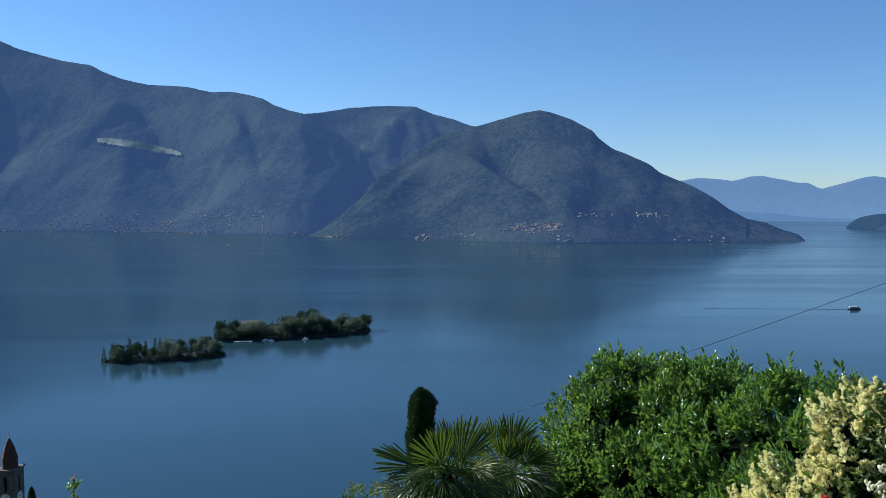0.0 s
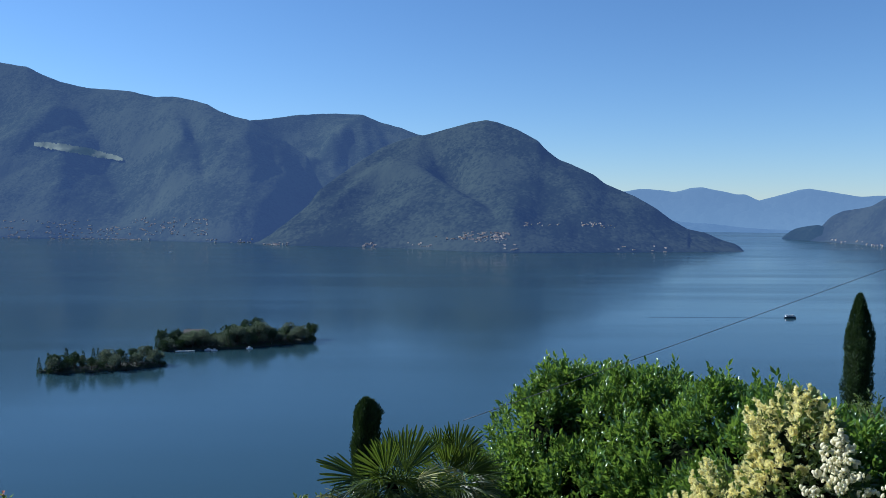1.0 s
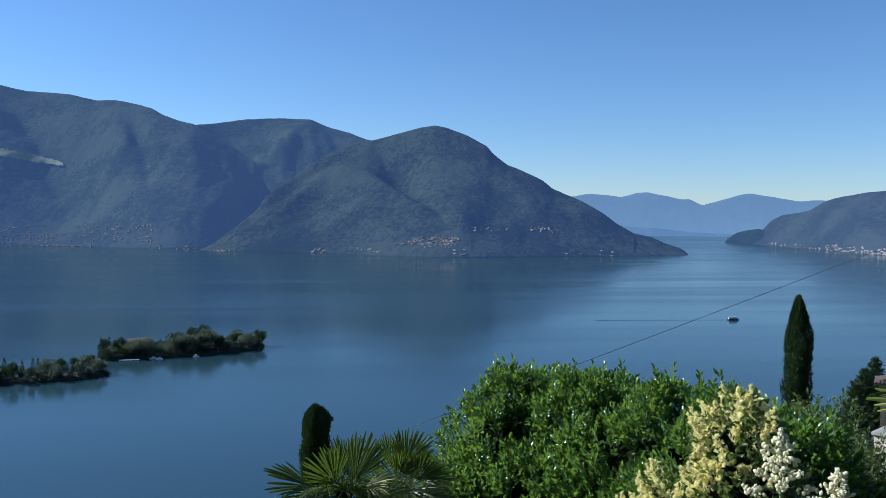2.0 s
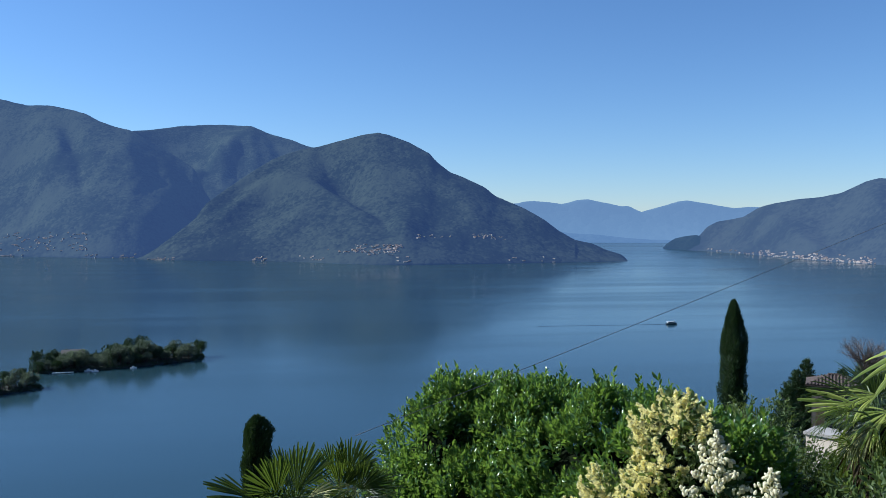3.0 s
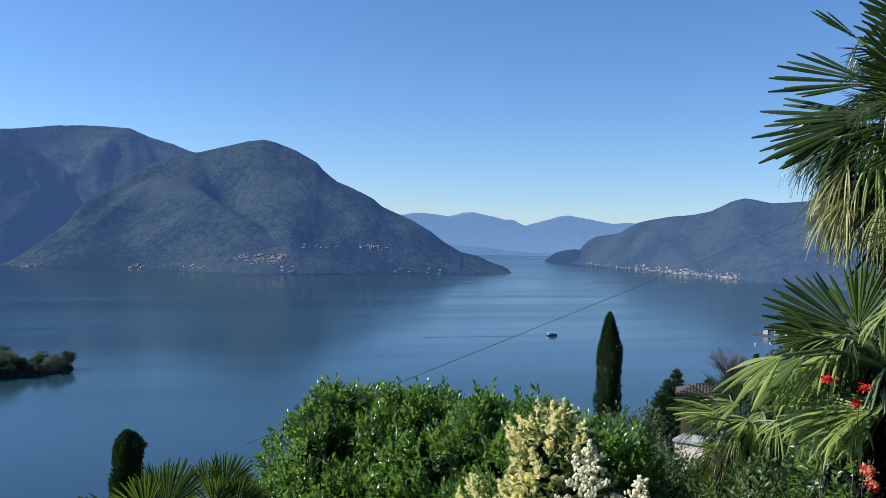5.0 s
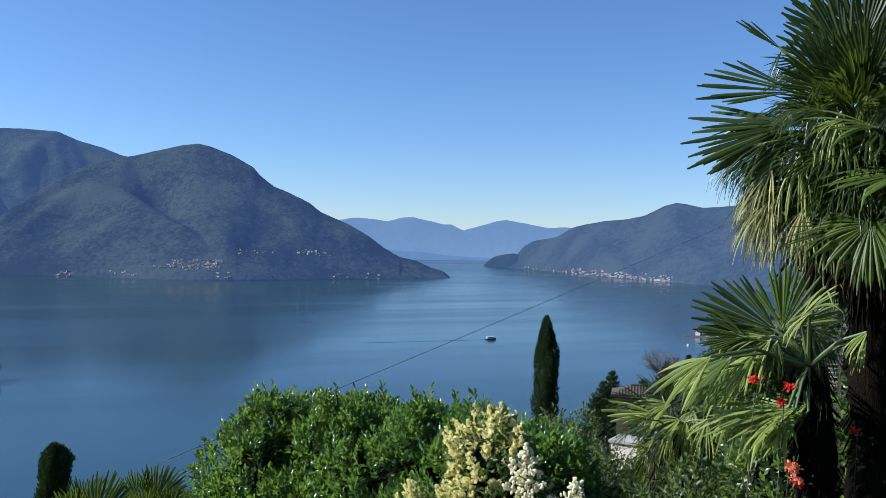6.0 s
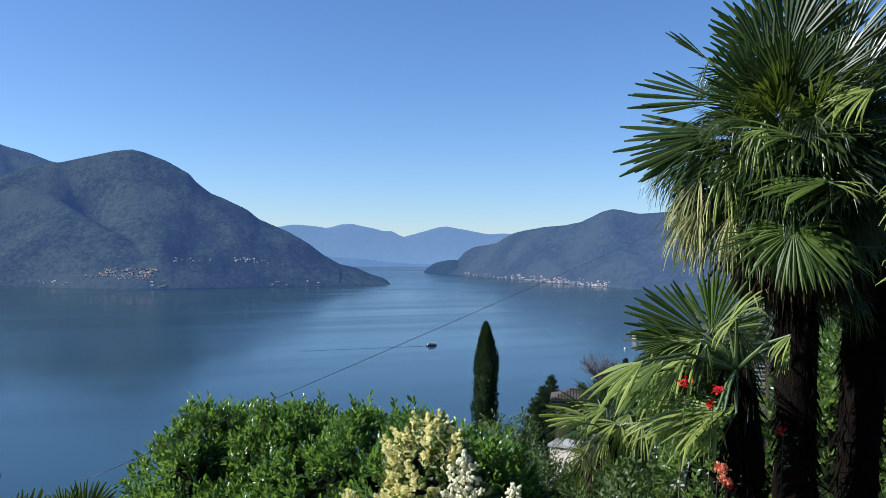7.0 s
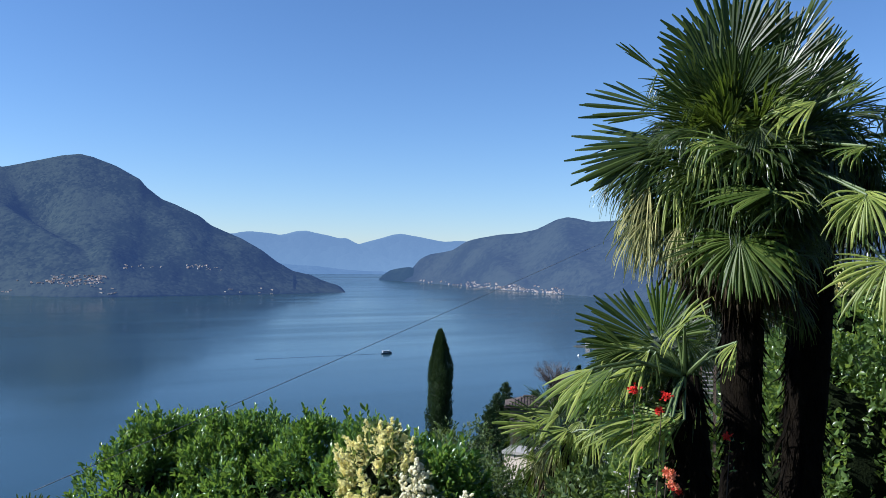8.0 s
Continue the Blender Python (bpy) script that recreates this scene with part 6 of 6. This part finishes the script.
# ---- meadow on the massif ----
vs, fs = [], []
na, ns = 70, 6
for i in range(na):
    t = i / (na - 1)
    az = -22.5 + 5.1 * t
    half = 0.0005 + 0.0032 * math.sin(math.pi * min(1, t * 0.92 + 0.06)) ** 0.8 * (1 + 0.5 * noise.noise(Vector((i * 0.35, 3, 0))) + 0.6 * noise.noise(Vector((i * 0.9, 7, 0))))
    mid = 0.0703 - 0.0138 * t ** 1.25 + 0.0012 * math.sin(math.pi * t) + 0.0011 * noise.noise(Vector((i * 0.5, 11, 0)))
    s0, s1 = up_to(massif, az, mid - half), up_to(massif, az, mid + half)
    for j in range(ns):
        p = massif.place(az, s0 + (s1 + 0.006 - s0) * j / (ns - 1))
        vs.append(p * 0.996 + Vector((0, 0, 0.004 * EYE)))
for i in range(na - 1):
    fs += [(i * ns + j, i * ns + ns + j, i * ns + ns + j + 1, i * ns + j + 1) for j in range(ns - 1)]
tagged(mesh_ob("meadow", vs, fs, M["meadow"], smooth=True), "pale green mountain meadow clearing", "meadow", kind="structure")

# ---- houses on the near point of the shore ----
point = island("island_point", 565, 689, 645, 560, 16, "low built-up point of the near shore", 3, 4.0)
for k, (u, v) in enumerate(((-0.86, 0.1), (-0.68, -0.2), (-0.6, 0.4), (-0.3, 0.2), (0.0, 0.4), (-0.5, -0.3), (0.3, 0.1), (-0.15, -0.4), (0.6, 0.3))):
    p = point(u, v)
    villa(p.x, p.y, LAKE + 2.5, 6 + 1.5 * (k % 3), 5, 3 + 1.3 * (k % 3), 30 + 25 * k, "pale house on the near point of the shore", "far_wall" if k % 2 else "far_wall_dim", "wall_stone")
wooded(point, 16, 0.4, 0.65, [0, 1, 2, 5])
for k in range(66):
    x = rng.uniform(60, 640)
    y = shore_y(x) - rng.uniform(8, 140) - 0.1 * x
    plant(int(rng.choice([0, 1, 2, 3, 5])), x, y, hill_z(x, y) - 0.3, rng.uniform(0.7, 1.1))


# ---- bare tree and juniper beside the tiled house ----
def bare_tree(x, y, tip, wide, crown, seed):
    """A leafless tree: trunk, forking limbs and a haze of fine twigs."""
    r = np.random.default_rng(seed)
    g = hill_z(x, y)
    h = tip - g
    top = thing("bare_tree", pose(x, y, g), "small leafless tree with a haze of brown twigs", "tree")
    vs, fs = tube([(0, 0, -0.3), (0.2, 0, h * 0.4), (0, 0.05, h - crown * 0.5)], [0.35, 0.2, 0.05], 8)
    mesh_ob("trunk", vs, fs, M["bark"], top, smooth=True)
    at, way = [], []
    for k in range(24):
        a = k * 2.39996
        q = 0.15 + 0.85 * math.sqrt((k + 0.5) / 24)
        s0 = Vector((0, 0, h - crown * (0.55 + 0.45 * r.random())))
        e = Vector((math.cos(a) * wide * 0.5 * q, math.sin(a) * wide * 0.5 * q, h - crown * (0.02 + 0.34 * q * q + 0.12 * r.random())))
        mid = s0.lerp(e, 0.5) + Vector((0.1 * r.normal(), 0.1 * r.normal(), -0.12))
        vs, fs = tube([s0, mid, e], [0.045, 0.025, 0.008], 6)
        mesh_ob("limb", vs, fs, M["bark"], top, smooth=True)
        for j in range(95):
            t = 0.25 + 0.75 * r.random()
            p = s0.lerp(mid, t * 2) if t < 0.5 else mid.lerp(e, t * 2 - 1)
            at.append(np.array(p) + 0.10 * r.normal(size=3))
            way.append(np.array((math.cos(a), math.sin(a), 1.1)) + 0.8 * r.normal(size=3))
    leaf_mesh("twig_crown", np.array(at), np.array(way), 0.22 + 0.35 * r.random(len(at)), 0.014, M["twig"], top, "fine grey-brown twigs")
    return top


def juniper(x, y, tip, wide, crown, seed):
    """A loose conifer shrub: rising branches set with short sprays."""
    r = np.random.default_rng(seed)
    g = hill_z(x, y)
    h = tip - g
    top = thing("juniper", pose(x, y, g), "dark green juniper with feathery rising branches", "bush")
    vs, fs = tube([(0, 0, -0.3), (0.03, 0.02, h * 0.5), (0, 0, h * 0.95)], [0.25, 0.15, 0.012], 8)
    mesh_ob("trunk", vs, fs, M["bark"], top, smooth=True)
    at, way = [], []
    for k in range(90):
        t = k / 89
        a = k * 2.39996
        ln = wide * 0.5 * min(1.0, 0.12 + 1.5 * (1 - t)) * (0.6 + 0.6 * r.random())
        s0 = Vector((0, 0, h - crown * (1 - t) - ln * 0.5))
        e = s0 + Vector((math.cos(a) * ln, math.sin(a) * ln, ln * (0.55 + 0.5 * r.random())))
        vs, fs = tube([s0, s0.lerp(e, 0.6) + Vector((0, 0, -0.04)), e], [0.02, 0.012, 0.004], 5)
        mesh_ob("branch", vs, fs, M["bark"], top)
        for j in range(int(70 + 160 * ln)):
            q = r.random() ** 0.7
            p = s0.lerp(e, q)
            at.append(np.array(p) + 0.04 * r.normal(size=3))
            way.append(np.array((e - s0).normalized()) * 1.0 + 0.55 * r.normal(size=3) + np.array((0, 0, 0.3)))
    leaf_mesh("foliage", np.array(at), np.array(way), 0.07 + 0.10 * r.random(len(at)), 0.028, M["cypress"], top)
    return top


bare_tree(37.0, 47.3, -5.2, 3.0, 3.2, 41)
juniper(26.9, 38.7, -5.35, 1.7, 3.4, 42)
juniper(26.1, 38.4, -5.85, 2.2, 3.4, 43)
juniper(21.6, 32.3, -5.35, 1.7, 3.4, 44)
juniper(38.7, 46.6, -5.9, 1.0, 3.0, 45)
juniper(39.2, 49.6, -7.0, 2.6, 4.0, 46)
juniper(35.5, 47.4, -7.6, 2.6, 4.0, 47)
